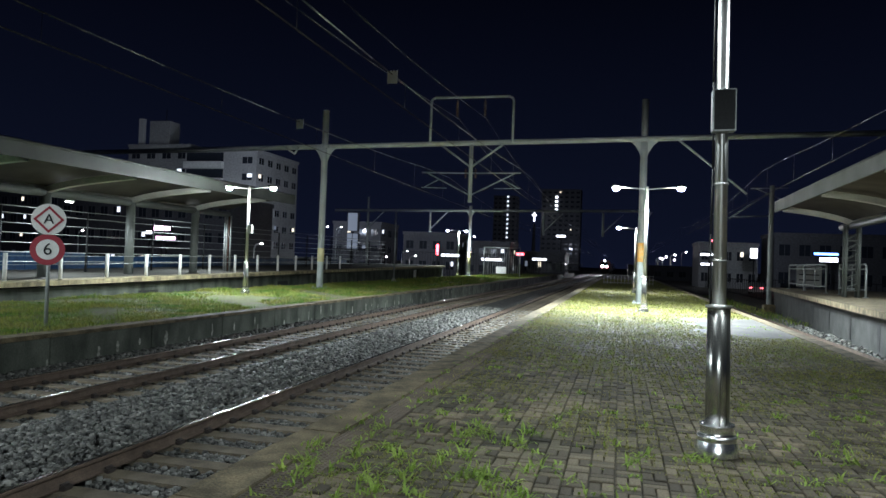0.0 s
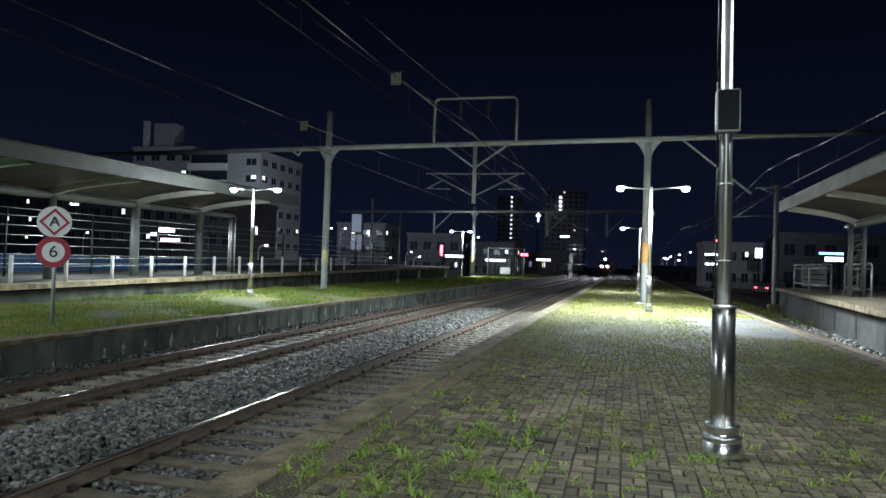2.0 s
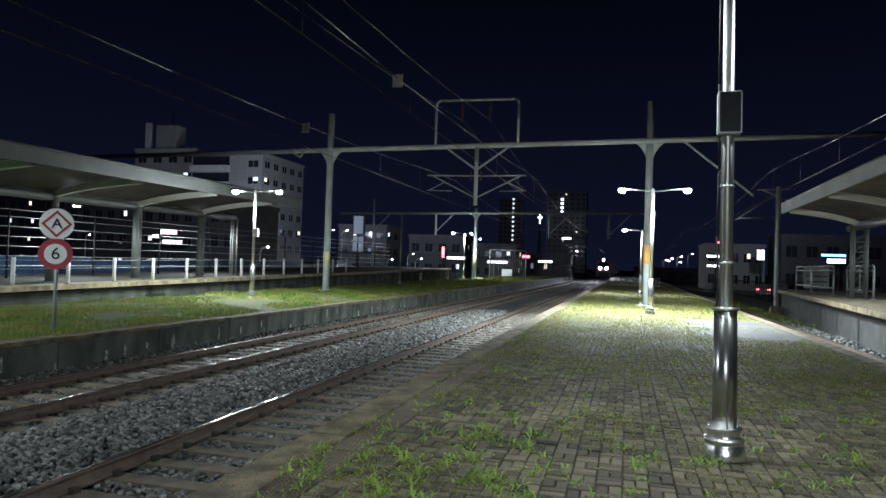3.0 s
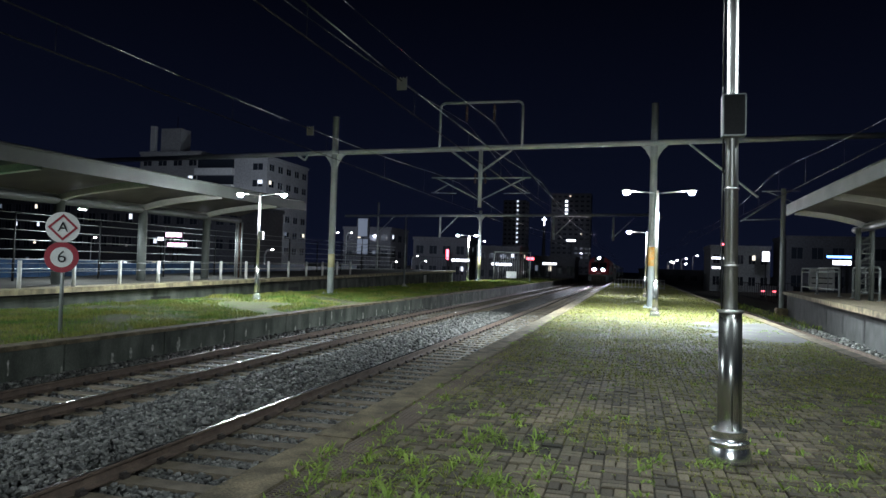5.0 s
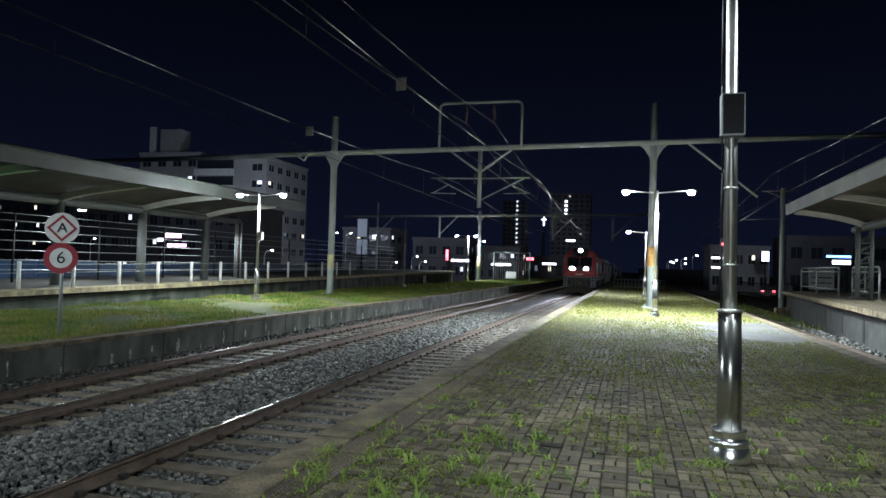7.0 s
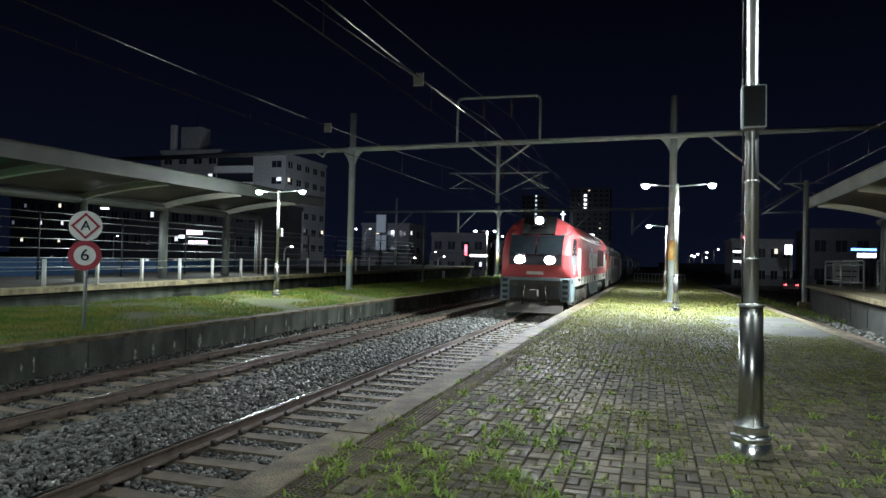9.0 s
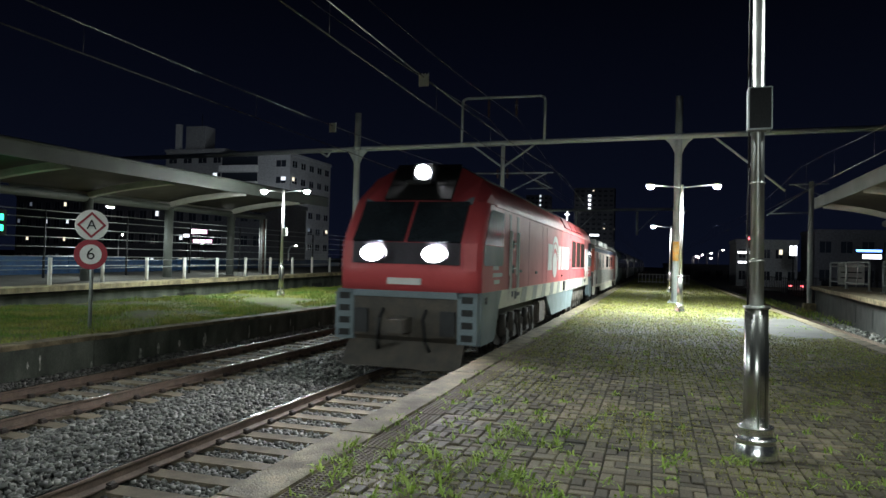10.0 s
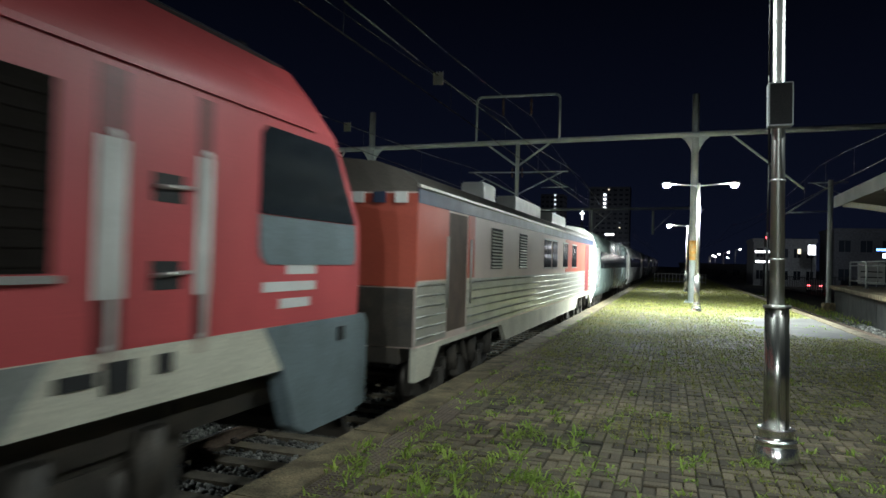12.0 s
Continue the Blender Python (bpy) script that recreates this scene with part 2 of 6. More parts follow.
build_track(TRACK, "track", "rusty rails on grey concrete sleepers beside the paved platform", -20, 400, 140, "railway tracks")
build_track(TRACK_FAR, "track", "rusty rails on grey concrete sleepers beside the grassy platform", -20, 400, 140, "railway tracks")
build_track(6.25, "track", "rusty rails on stony ground beside the fenced platform", 6, 300, 90, "railway tracks")

# island platform on which the camera stands
bm = NEW()
box(bm, -2.22, 4.85, -12, 140, -0.9, -0.04)
setting("platform_bed", bm, M_EARTH, "earth body of the paved island platform", "platform")


def kerb_run(name, x0, x1, y0, y1, step, label):
    kerb = thing(name, 0, 0, 0, label, "kerb", kind="structure")
    y = y0
    k = 0
    rng = random.Random(5)
    while y < y1:
        bm = NEW()
        d = rng.uniform(-0.004, 0.004)
        box(bm, x0 + d, x1 + d, y + 0.002, y + step - 0.002, -0.16, 0.012 + rng.uniform(-0.002, 0.002), 0.008 if y < 40 else 0)
        part("kerb_stone", bm, M_CONC, kerb)
        y += step
    bm = NEW()
    w = 0.06 if x0 < 0 else -0.06
    box(bm, min(x0 + w, x1 + w) + 0.05, max(x0 + w, x1 + w) - 0.05, y0, y1, -0.95, -0.165)
    part("retaining_wall", bm, M_WALL, kerb)
    return kerb


kerb_run("kerb_west", -2.62, -2.22, -11, 139, 2.0, "weathered concrete platform edge above the track")
kerb_run("kerb_east", 4.85, 5.2, -11, 139, 2.0, "weathered concrete platform edge on the far side")

# grassy platform beyond the second track
bm = NEW()
prism(bm, [(-10.42, -0.9), (-10.42, -0.03), (-17.2, -0.02), (-18.6, -0.3), (-22, -0.5), (-22, -0.9)], -12, 170)
setting("grass_platform", bm, M_TURF, "disused low platform overgrown with grass", "platform")
wall = thing("platform_wall", -10.42, 0, -0.9, "mossy dark concrete platform wall with lime streaks", "wall", kind="structure")
rng = random.Random(2)
y = -12.0
while y < 168:
    bm = NEW()
    box(bm, 0.0, 0.16, y + 0.006, y + 2.994, 0, 0.82 + rng.uniform(-0.01, 0.01), 0.012 if y < 60 else 0)
    part("wall_panel", bm, M_WALL, wall)
    bm = NEW()
    box(bm, -0.22, 0.2, y + 0.005, y + 2.995, 0.825, 0.9 + rng.uniform(-0.012, 0.012), 0.012 if y < 60 else 0)
    part("coping", bm, M_CONC, wall)
    y += 3.0
for k in range(64):
    y = 6 + k * 0.85 + rng.uniform(-0.6, 0.6)
    h, w = rng.uniform(0.1, 0.42), rng.uniform(0.02, 0.06) * (1.6 if rng.random() < 0.25 else 1)
    z = rng.uniform(0.08, 0.78 - h)
    side = [(-w * rng.uniform(0.3, 1.0) * math.sin(math.pi * (0.12 + 0.76 * u / 5)), z + h * u / 5) for u in range(6)]
    back = [(w * rng.uniform(0.3, 1.0) * math.sin(math.pi * (0.12 + 0.76 * u / 5)), z + h * u / 5) for u in range(5, -1, -1)]
    bm = prism(NEW(), [(y + u, v) for u, v in side + back], 0.161, 0.164, "x")
    part("lime_streak", bm, M_LIME, wall, "pale ragged lime streak")

# ---- masts, portals and wires ----
def gantry(name, xl, xr, y, zl, zr, top, label, r=0.17, ext_l=0.0, ext_r=0.0, yr=None, top_r=0.0):
    yr = y if yr is None else yr
    g = thing(name, xl, y, 0, label, "catenary portal", "catenary portals")
    dx, dy = xr - xl, yr - y
    for x, yy in ((0, 0), (dx, dy)):
        m = part("mast", tube(NEW(), (x, yy, -0.1), (x, yy, top + (top_r if x else 0)), r, r * 0.95, 16), M_MAST, g)
        bm = NEW()
        box(bm, x - 0.34, x + 0.34, yy - 0.34, yy + 0.34, 0.0, 0.05, 0.01)
        for sx in (-0.25, 0.25):
            for sy in (-0.25, 0.25):
                tube(bm, (x + sx, yy + sy, 0.05), (x + sx, yy + sy, 0.13), 0.03, n=6)
        part("base_plate", bm, M_MAST, m)
        bm = NEW()
        lathe(bm, [(r + 0.03, 0), (r + 0.035, 0.1), (r + 0.03, 0.2)], 16, (x, yy, (zl if x == 0 else zr) - 0.1))
        part("collar", bm, M_MAST, m)
    slope = (zr - zl) / dx
    beam = part("beam", tube(NEW(), (-ext_l, 0, zl - slope * ext_l), (dx + ext_r, dy, zr + slope * ext_r), r * 0.75, n=14), M_MAST, g)
    for x, yy, z in ((0, 0, zl), (dx, dy, zr)):
        for s in (-1, 1):
            bm = NEW()
            prism(bm, [(x + s * r * 0.8, z - 0.85), (x + s * r * 0.8, z - 0.1), (x + s * 0.62, z - 0.1), (x + s * 0.42, z - 0.28), (x + s * 0.25, z - 0.55)], yy - 0.05, yy + 0.05)
            part("gusset", bm, M_MAST, g)
    return g


g1 = gantry("catenary_portal", -14.78, 1.18, 34.4, 7.4, 7.72, 9.25, "grey tubular steel portal across two tracks", ext_l=17.0, ext_r=14.0, yr=34.9, top_r=0.35)
for x in (0.0, 15.96):
    bm = NEW()
    yy = 0.5 * (x > 0)
    z0, z1, paint, words = (1.95, 2.85, M_BAND_ORANGE, "worn orange warning band") if x else (1.4, 2.1, M_YELLOW, "faded yellow warning band")
    tube(bm, (x, yy, z0), (x, yy, z1), 0.178, 0.178, 16)
    part("warning_band", bm, paint, g1, words)
# upper insulator frame and drop arm
bm = NEW()
fx0, fx1 = 5.6, 9.76
path_tube(bm, [(fx0, 0.2, 7.5), (fx0, 0.2, 9.6), (fx0 + 0.05, 0.2, 9.75), (fx0 + 0.22, 0.2, 9.83), (fx1 - 0.22, 0.2, 9.83), (fx1 - 0.05, 0.2, 9.75), (fx1, 0.2, 9.6), (fx1, 0.2, 7.55)], 0.06, 10)
part("feeder_frame", bm, M_MAST, g1)
for x in (fx0 + 1.35, fx0 + 2.75):
    bm = NEW()
    lathe(bm, [(0.03, 0)] + [(r, 0.08 + 0.09 * i + d) for i in range(8) for r, d in ((0.035, 0), (0.09, 0.03), (0.035, 0.05))] + [(0.03, 0.95)], 10, (x, 0.2, 8.85))
    part("insulator", bm, M_INSUL, g1, "brown ribbed insulator")
bm = NEW()
tube(bm, (7.72, 0.25, 7.5), (7.72, 0.25, 4.6), 0.1, n=12)
for s in (-1, 1):
    tube(bm, (7.72 + s * 1.55, 0.25, 7.45), (7.72, 0.25, 6.35), 0.05)
part("drop_post", bm, M_MAST, g1)
for s in (-1, 1):
    bm = NEW()
    tube(bm, (7.72, 0.25, 6.05), (7.72 + s * 2.5, 0.25, 6.08), 0.035)
    tube(bm, (7.72, 0.25, 4.95), (7.72 + s * 2.2, 0.25, 6.05), 0.035)
    tube(bm, (7.72 + s * 1.6, 0.25, 5.75), (7.72 + s * 2.35, 0.25, 5.35), 0.025)
    tube(bm, (7.72 + s * 1.2, 0.25, 5.3), (7.72 + s * 2.5, 0.25, 5.33), 0.02)
    c = part("cantilever", bm, M_STEEL, g1)
    bm = NEW()
    lathe(bm, [(0.03, 0)] + [(r, 0.04 + 0.08 * i + d) for i in range(5) for r, d in ((0.035, 0), (0.075, 0.03), (0.035, 0.05))] + [(0.03, 0.5)], 10, (7.72 + s * 0.25, 0.25, 5.8))
    part("insulator", bm, M_INSUL, c, "brown ribbed insulator")
bm = NEW()
tube(bm, (17.5, 0.5, 7.68), (20.5, 0.5, 5.2), 0.05)
part("brace", bm, M_MAST, g1)
bm = NEW()
tube(bm, (-2.3, 0, 7.35), (-1.7, 0, 7.0), 0.05), tube(bm, (-1.7, 0, 7.0), (-1.5, 0, 7.35), 0.05)
part("bracket", bm, M_MAST, g1)


def lamp_post(x, y, height, group, label, heads=(-1.02, 1.1), sleeve=1.35, lean=0.0, glow=None):
    p = thing("lamp_post", x, y, 0, label, "lamp post", group)
    p.matrix_basis = pose(x, y, 0, 0, lean, 0)
    part("sleeve", tube(NEW(), (0, 0, 0.1), (0, 0, sleeve), 0.108, 0.1, 32), M_SLEEVE, p, "polished steel sleeve")
    part("pole", tube(NEW(), (0, 0, sleeve), (0.0, 0, height), 0.062, 0.05, 20), M_CHROME, p)
    bm = NEW()
    lathe(bm, [(0.104, sleeve - 0.02), (0.116, sleeve - 0.015), (0.116, sleeve + 0.005), (0.064, sleeve + 0.012)], 24)
    part("collar", bm, M_CHROME, p)
    bm = NEW()
    lathe(bm, [(0.19, 0), (0.192, 0.015), (0.186, 0.06), (0.172, 0.13), (0.16, 0.155), (0.172, 0.16), (0.176, 0.172), (0.17, 0.182), (0.15, 0.186), (0.142, 0.2), (0.146, 0.25), (0.156, 0.272), (0.152, 0.286), (0.13, 0.29), (0.1, 0.284)], 32)
    part("base_cover", bm, M_MIRROR, p, "domed stainless base cover")
    arms = NEW()
    tube(arms, (heads[0], 0, height - 0.02), (0, 0, height - 0.1), 0.022)
    tube(arms, (0, 0, height - 0.1), (heads[1], 0, height - 0.0), 0.022)
    part("cross_arm", arms, M_STEEL, p)
    for h in heads:
        s = 1 if h > 0 else -1
        bm = NEW()
        prism(bm, [(h - s * 0.08, height - 0.02), (h - s * 0.06, height + 0.05), (h + s * 0.2, height + 0.07), (h + s * 0.3, height + 0.03), (h + s * 0.3, height - 0.02)], -0.1, 0.1)
        hd = part("lamp_head", bm, M_DARK, p, "dark lamp housing")
        bm = NEW()
        lathe(bm, [(0.02, -0.13), (0.08, -0.12), (0.115, -0.07), (0.125, -0.02), (0.115, 0.0)], 20, (h + s * 0.12, 0, height - 0.025))
        part("lens", bm, glow or M_LAMP, hd, "glowing white lamp lens")
    return p


near = lamp_post(1.18, 7.6, 4.75, "platform lamps", "tall polished steel lamp post on the pavers", lean=-0.7, glow=M_LAMPDIM)
lamp_post(1.17, 28.3, 4.75, "platform lamps", "twin-headed steel lamp post shining over the platform")
grass_post = lamp_post(-14.55, 26.6, 4.42, "platform lamps", "slim twin-headed lamp post on the grass", heads=(-0.8, 0.95))
bm = NEW()
box(bm, 0.04, 0.24, -0.12, 0.02, 2.5, 2.85, 0.02)
part("junction_box", bm, M_WHITE, grass_post, "small white box on the pole")
# speaker box on the near post
bm = NEW()
box(bm, -0.1, 0.1, -0.16, -0.02, 2.92, 3.3, 0.006)
sp = part("speaker_box", bm, M_STEEL, near, "grey speaker box strapped to the pole")
bm = NEW()
box(bm, -0.088, 0.088, -0.168, -0.159, 2.932, 3.288, 0.004)
part("grille", bm, M_DARK, sp, "dark mesh front")
bm = NEW()
path_tube(bm, [(-0.075, 0, 1.36), (-0.08, 0.01, 2.0), (-0.072, 0.0, 2.6), (-0.078, 0, 3.4), (-0.07, 0, 4.6)], 0.009, 6)
cable = part("cable", bm, M_BLACK, near, "dark cable along the pole")
for k in range(3):
    bm = NEW()
    lathe(bm, [(0.066, 0), (0.068, 0.004), (0.068, 0.014), (0.066, 0.018)], 16, (0, 0, 1.75 + 0.7 * k))
    part("strap", bm, M_CHROME, near)
# open lenses of the platform posts throw light wide, the hoods cut it above
# the y -13 and y 5.5 pairs are added out of view, no post is built
for x, y, z, p, wide, blend in ((0.05, 28.3, 4.5, 2150, 162, 0.62), (2.35, 28.3, 4.5, 2250, 162, 0.62), (0.05, 7.6, 4.5, 150, 164, 0.45), (2.35, 7.6, 4.5, 125, 164, 0.45),
                                (0.05, -13.0, 4.5, 850, 178, 0.12), (2.35, -13.0, 4.5, 1000, 178, 0.12),
                                (-15.4, 5.5, 4.2, 330, 176, 0.2), (-13.5, 5.5, 4.2, 330, 176, 0.2), (-15.47, 26.6, 4.1, 420, 168, 0.4), (-13.48, 26.6, 4.1, 420, 168, 0.4)):
    bulb = bpy.data.lights.new("lamp", "SPOT")
    bulb.spot_size, bulb.spot_blend = math.radians(wide), blend
    bulb.energy, bulb.shadow_soft_size, bulb.color = p, 0.08, (0.92, 1.0, 0.94)
    new("lamp", bulb).location = (x, y, z)

# ---- train ----
M_TRED = mat("red_loco_paint", (0.5, 0.075, 0.082), (0.42, 0.06, 0.066), rough=0.48, scale=1.2, grime=0.1, bump=0.02)
M_TGREY = mat("blue_grey_loco_paint", (0.15, 0.19, 0.21), (0.11, 0.14, 0.15), rough=0.5, scale=1.5, bump=0.03)
M_TCREAM = mat("cream_stripe_paint", (0.62, 0.6, 0.49), (0.46, 0.44, 0.36), rough=0.5, scale=1.5, bump=0.02)
M_LOUVRE = mat("dark_louvre", (0.014, 0.011, 0.009), rough=0.95, bump=0.05)
M_LOUVRE.node_tree.nodes["Principled BSDF"].inputs["Specular IOR Level"].default_value = 0.1
M_TROOF = mat("dark_roof", (0.05, 0.055, 0.06), rough=0.7)
M_UNDER = mat("greasy_underframe", (0.035, 0.032, 0.028), (0.07, 0.058, 0.045), rough=0.7, scale=4, bump=0.3)
M_BROWN = mat("dusty_brown_metal", (0.13, 0.105, 0.08), (0.08, 0.066, 0.052), rough=0.75, scale=3, bump=0.15)
M_TGLASS = glass("train_glass")
M_BAND = mat("dark_nose_band", (0.05, 0.045, 0.055), rough=0.35, bump=0.02)
M_LOGO = mat("white_livery_paint", (0.62, 0.62, 0.6), (0.5, 0.5, 0.48), rough=0.5, grime=0.12, bump=0.02)
# loco red darkened; pockets and seams get their recess shade from this colour
M_DRED = mat("dark_red_recess", (0.2, 0.03, 0.032), rough=0.5, bump=0.02)
M_SILVER0 = mat("bare_metal_trim", (0.5, 0.5, 0.48), rough=0.4, metal=0.7, bump=0.02)
M_WHEEL = mat("worn_wheel_steel", (0.2, 0.18, 0.16), (0.1, 0.085, 0.075), rough=0.45, metal=0.8)
M_SILVER = mat("ribbed_stainless", (0.55, 0.54, 0.49), (0.45, 0.44, 0.4), rough=0.38, metal=0.6, scale=1.5, bump=0.03)
M_VROOF = mat("dull_roof_metal", (0.15, 0.135, 0.115), (0.1, 0.09, 0.08), rough=0.5, metal=0.3, scale=1.2, bump=0.05)
M_ORANGE = mat("orange_red_coach_paint", (0.5, 0.1, 0.06), (0.42, 0.085, 0.055), rough=0.42, scale=1.0, grime=0.1, bump=0.02)
M_PINK = mat("pale_pink_coach_paint", (0.66, 0.53, 0.47), (0.58, 0.46, 0.41), rough=0.42, scale=1.0, grime=0.1, bump=0.02)
M_NAVY = mat("navy_cantrail_paint", (0.03, 0.045, 0.09), rough=0.45, bump=0.02)
M_COACH = mat("grey_green_coach_paint", (0.13, 0.16, 0.15), (0.1, 0.125, 0.12), rough=0.25, scale=1.0, grime=0.1, bump=0.01)
M_COACHW = mat("silver_coach_paint", (0.45, 0.46, 0.46), (0.36, 0.37, 0.37), rough=0.3, metal=0.3, scale=1.0, bump=0.01)
# doorway colour carries the shade of a recess that isn't modelled
M_DOORWAY = mat("shaded_doorway", (0.1, 0.06, 0.045), (0.06, 0.04, 0.032), rough=0.6, bump=0.02)
M_SLASH = mat("grey_slash_paint", (0.27, 0.28, 0.26), (0.19, 0.2, 0.19), rough=0.5, scale=2, bump=0.02)
WHEELSETS = []


def panel(y0, y1, z0, z1, x=1.4, t=0.012, s=1, slant=0.0):
    """A flat plate on a body side; slant pushes its top edge along the train."""
    a, b = (x, x + t) if s > 0 else (-x - t, -x)
    return prism(NEW(), [(y0, z0), (y1, z0), (y1 + slant, z1), (y0 + slant, z1)], a, b, "x")


def bogie(car, yc, axles, gap, r, name="bogie"):
    bg_ = part(name, NEW(), M_UNDER, car)
    bm = NEW()
    half = gap * (axles - 1) / 2
    for s in (-1, 1):
        box(bm, s * 1.02 - 0.09, s * 1.02 + 0.09, yc - half - 0.75, yc + half + 0.75, r + 0.1, r + 0.34, 0.03)
        for k in range(axles):
            y = yc - half + gap * k
            box(bm, s * 1.12 - 0.09, s * 1.12 + 0.09, y - 0.17, y + 0.17, r - 0.2, r + 0.14, 0.03)
            for d in (-0.32, 0.32):
                tube(bm, (s * 1.1, y + d, r - 0.05), (s * 1.1, y + d, r + 0.26), 0.085, n=10)
        for k in range(axles - 1):
            y = yc - half + gap * (k + 0.5)
            box(bm, s * 1.16 - 0.06, s * 1.16 + 0.06, y - 0.3, y + 0.3, r - 0.12, r + 0.22, 0.03)
            tube(bm, (s * 1.24, y - 0.2, r + 0.5), (s * 1.2, y + 0.35, r - 0.15), 0.05, n=8)
    box(bm, -0.95, 0.95, yc - 0.35, yc + 0.35, r, r + 0.4)
    for s in (-1, 1):
        outline = [(yc - half - 1.0, r + 0.38), (yc - half - 0.95, r - 0.12), (yc - half - 0.5, r - 0.2), (yc, r - 0.08), (yc + half + 0.5, r - 0.2), (yc + half + 0.95, r - 0.12), (yc + half + 1.0, r + 0.38)]
        prism(bm, outline, s * 1.0, s * 1.1, "x")
        for k in range(2 * axles):
            y = yc - half - 0.55 + k * (2 * half + 1.1) / (2 * axles - 1)
            tube(bm, (s * 1.18, y, r + 0.05), (s * 1.18, y, r + 0.5), 0.1, n=10)
    bm.to_mesh(bg_.data), bm.free()
    bg_.data.materials.clear(), bg_.data.materials.append(M_UNDER)
    for k in range(axles):
        bm = NEW()
        tube(bm, (-1.0, 0, 0), (1.0, 0, 0), 0.08, n=10)
        for s in (-1, 1):
            tube(bm, (s * 0.68, 0, 0), (s * 0.82, 0, 0), r, r * 0.985, 28)
            tube(bm, (s * 0.82, 0, 0), (s * 0.86, 0, 0), r * 0.75, r * 0.3, 20)
            tube(bm, (s * 0.66, 0, 0), (s * 0.69, 0, 0), r + 0.03, r + 0.03, 28)
            for a in range(4):
                tube(bm, (s * 0.83, 0.6 * r * math.cos(a * 1.57), 0.6 * r * math.sin(a * 1.57)), (s * 0.845, 0.6 * r * math.cos(a * 1.57), 0.6 * r * math.sin(a * 1.57)), 0.05, n=8)
        w = part("wheelset", bm, M_WHEEL, car)
        w.location = (0, yc - half + gap * k, r)
        WHEELSETS.append((w, r))
    return bg_


def loco_shell():
    """Lofted over columns across the width, front and back alike."""
    bm = NEW()
    n = LOCO_LEN
    cols = [(-1.4, 3.3, 0.3), (-1.33, 3.55, 0.16), (-1.12, 3.82, 0.07), (-0.7, 4.05, 0.02), (0, 4.12, 0), (0.7, 4.05, 0.02), (1.12, 3.82, 0.07), (1.33, 3.55, 0.16), (1.4, 3.3, 0.3)]
    rows = []
    for x, h, f in cols:
        top = min(h, 3.34)
        out = [(f, 1.6), (f - 0.03, 2.0), (f, 2.5), (f + 0.36, 3.0), (f + 0.62, top - 0.02), (f + 0.95 + (h - 3.3) * 0.5, h)]
        rows.append([bm.verts.new((x, y, z)) for y, z in out] + [bm.verts.new((x, n - y, z)) for y, z in out[::-1]])
    for a, b in zip(rows, rows[1:]):
        for k in range(len(a) - 1):
            bm.faces.new((a[k], b[k], b[k + 1], a[k + 1])).smooth = k not in (1, 4)
        bm.faces.new((a[-1], b[-1], b[0], a[0]))
    bm.faces.new(rows[0]), bm.faces.new(rows[-1][::-1])
    bmesh.ops.recalc_face_normals(bm, faces=bm.faces)
    return bm


LOCO_LEN = 23.3
loco = thing("locomotive", TRACK, 0, RAIL, "red diesel locomotive with cream stripe, grey skirt and glowing headlights", "locomotive")
body = part("body", loco_shell(), M_TRED, loco)
bm = NEW()
box(bm, -1.15, 1.15, 0.5, LOCO_LEN - 0.5, 0.9, 1.6)
part("underframe", bm, M_UNDER, loco)
bm = NEW()
box(bm, -1.08, 1.08, 7.3, 16.2, 0.5, 0.9)
part("tank_core", bm, M_UNDER, loco)
# roof deck and hatches
bm = NEW()
prism(bm, [(-1.1, 3.8), (1.1, 3.8), (1.14, 3.835), (0.71, 4.07), (0, 4.14), (-0.71, 4.07), (-1.14, 3.835)], 1.45, LOCO_LEN - 1.45)
part("roof_deck", bm, M_TROOF, loco, "dark roof deck")
for y0, y1 in ((12.4, 14.1), (14.3, 16.0), (16.2, 17.9)):
    for s in (1, -1):
        bm = NEW()
        a = [(1.385, y0, 3.42), (1.385, y1, 3.42), (1.19, y1 + 0.15, 3.77), (1.19, y0 + 0.15, 3.77)]
        lo = [bm.verts.new((s * x, y, z)) for x, y, z in a]
        hi = [bm.verts.new((s * (x + 0.03), y, z + 0.025)) for x, y, z in a]
        bm.faces.new(lo), bm.faces.new(hi)
        for k in range(4):
            bm.faces.new((lo[k], lo[(k + 1) % 4], hi[(k + 1) % 4], hi[k]))
        bmesh.ops.recalc_face_normals(bm, faces=bm.faces)
        part("roof_hatch", bm, M_DRED, loco)
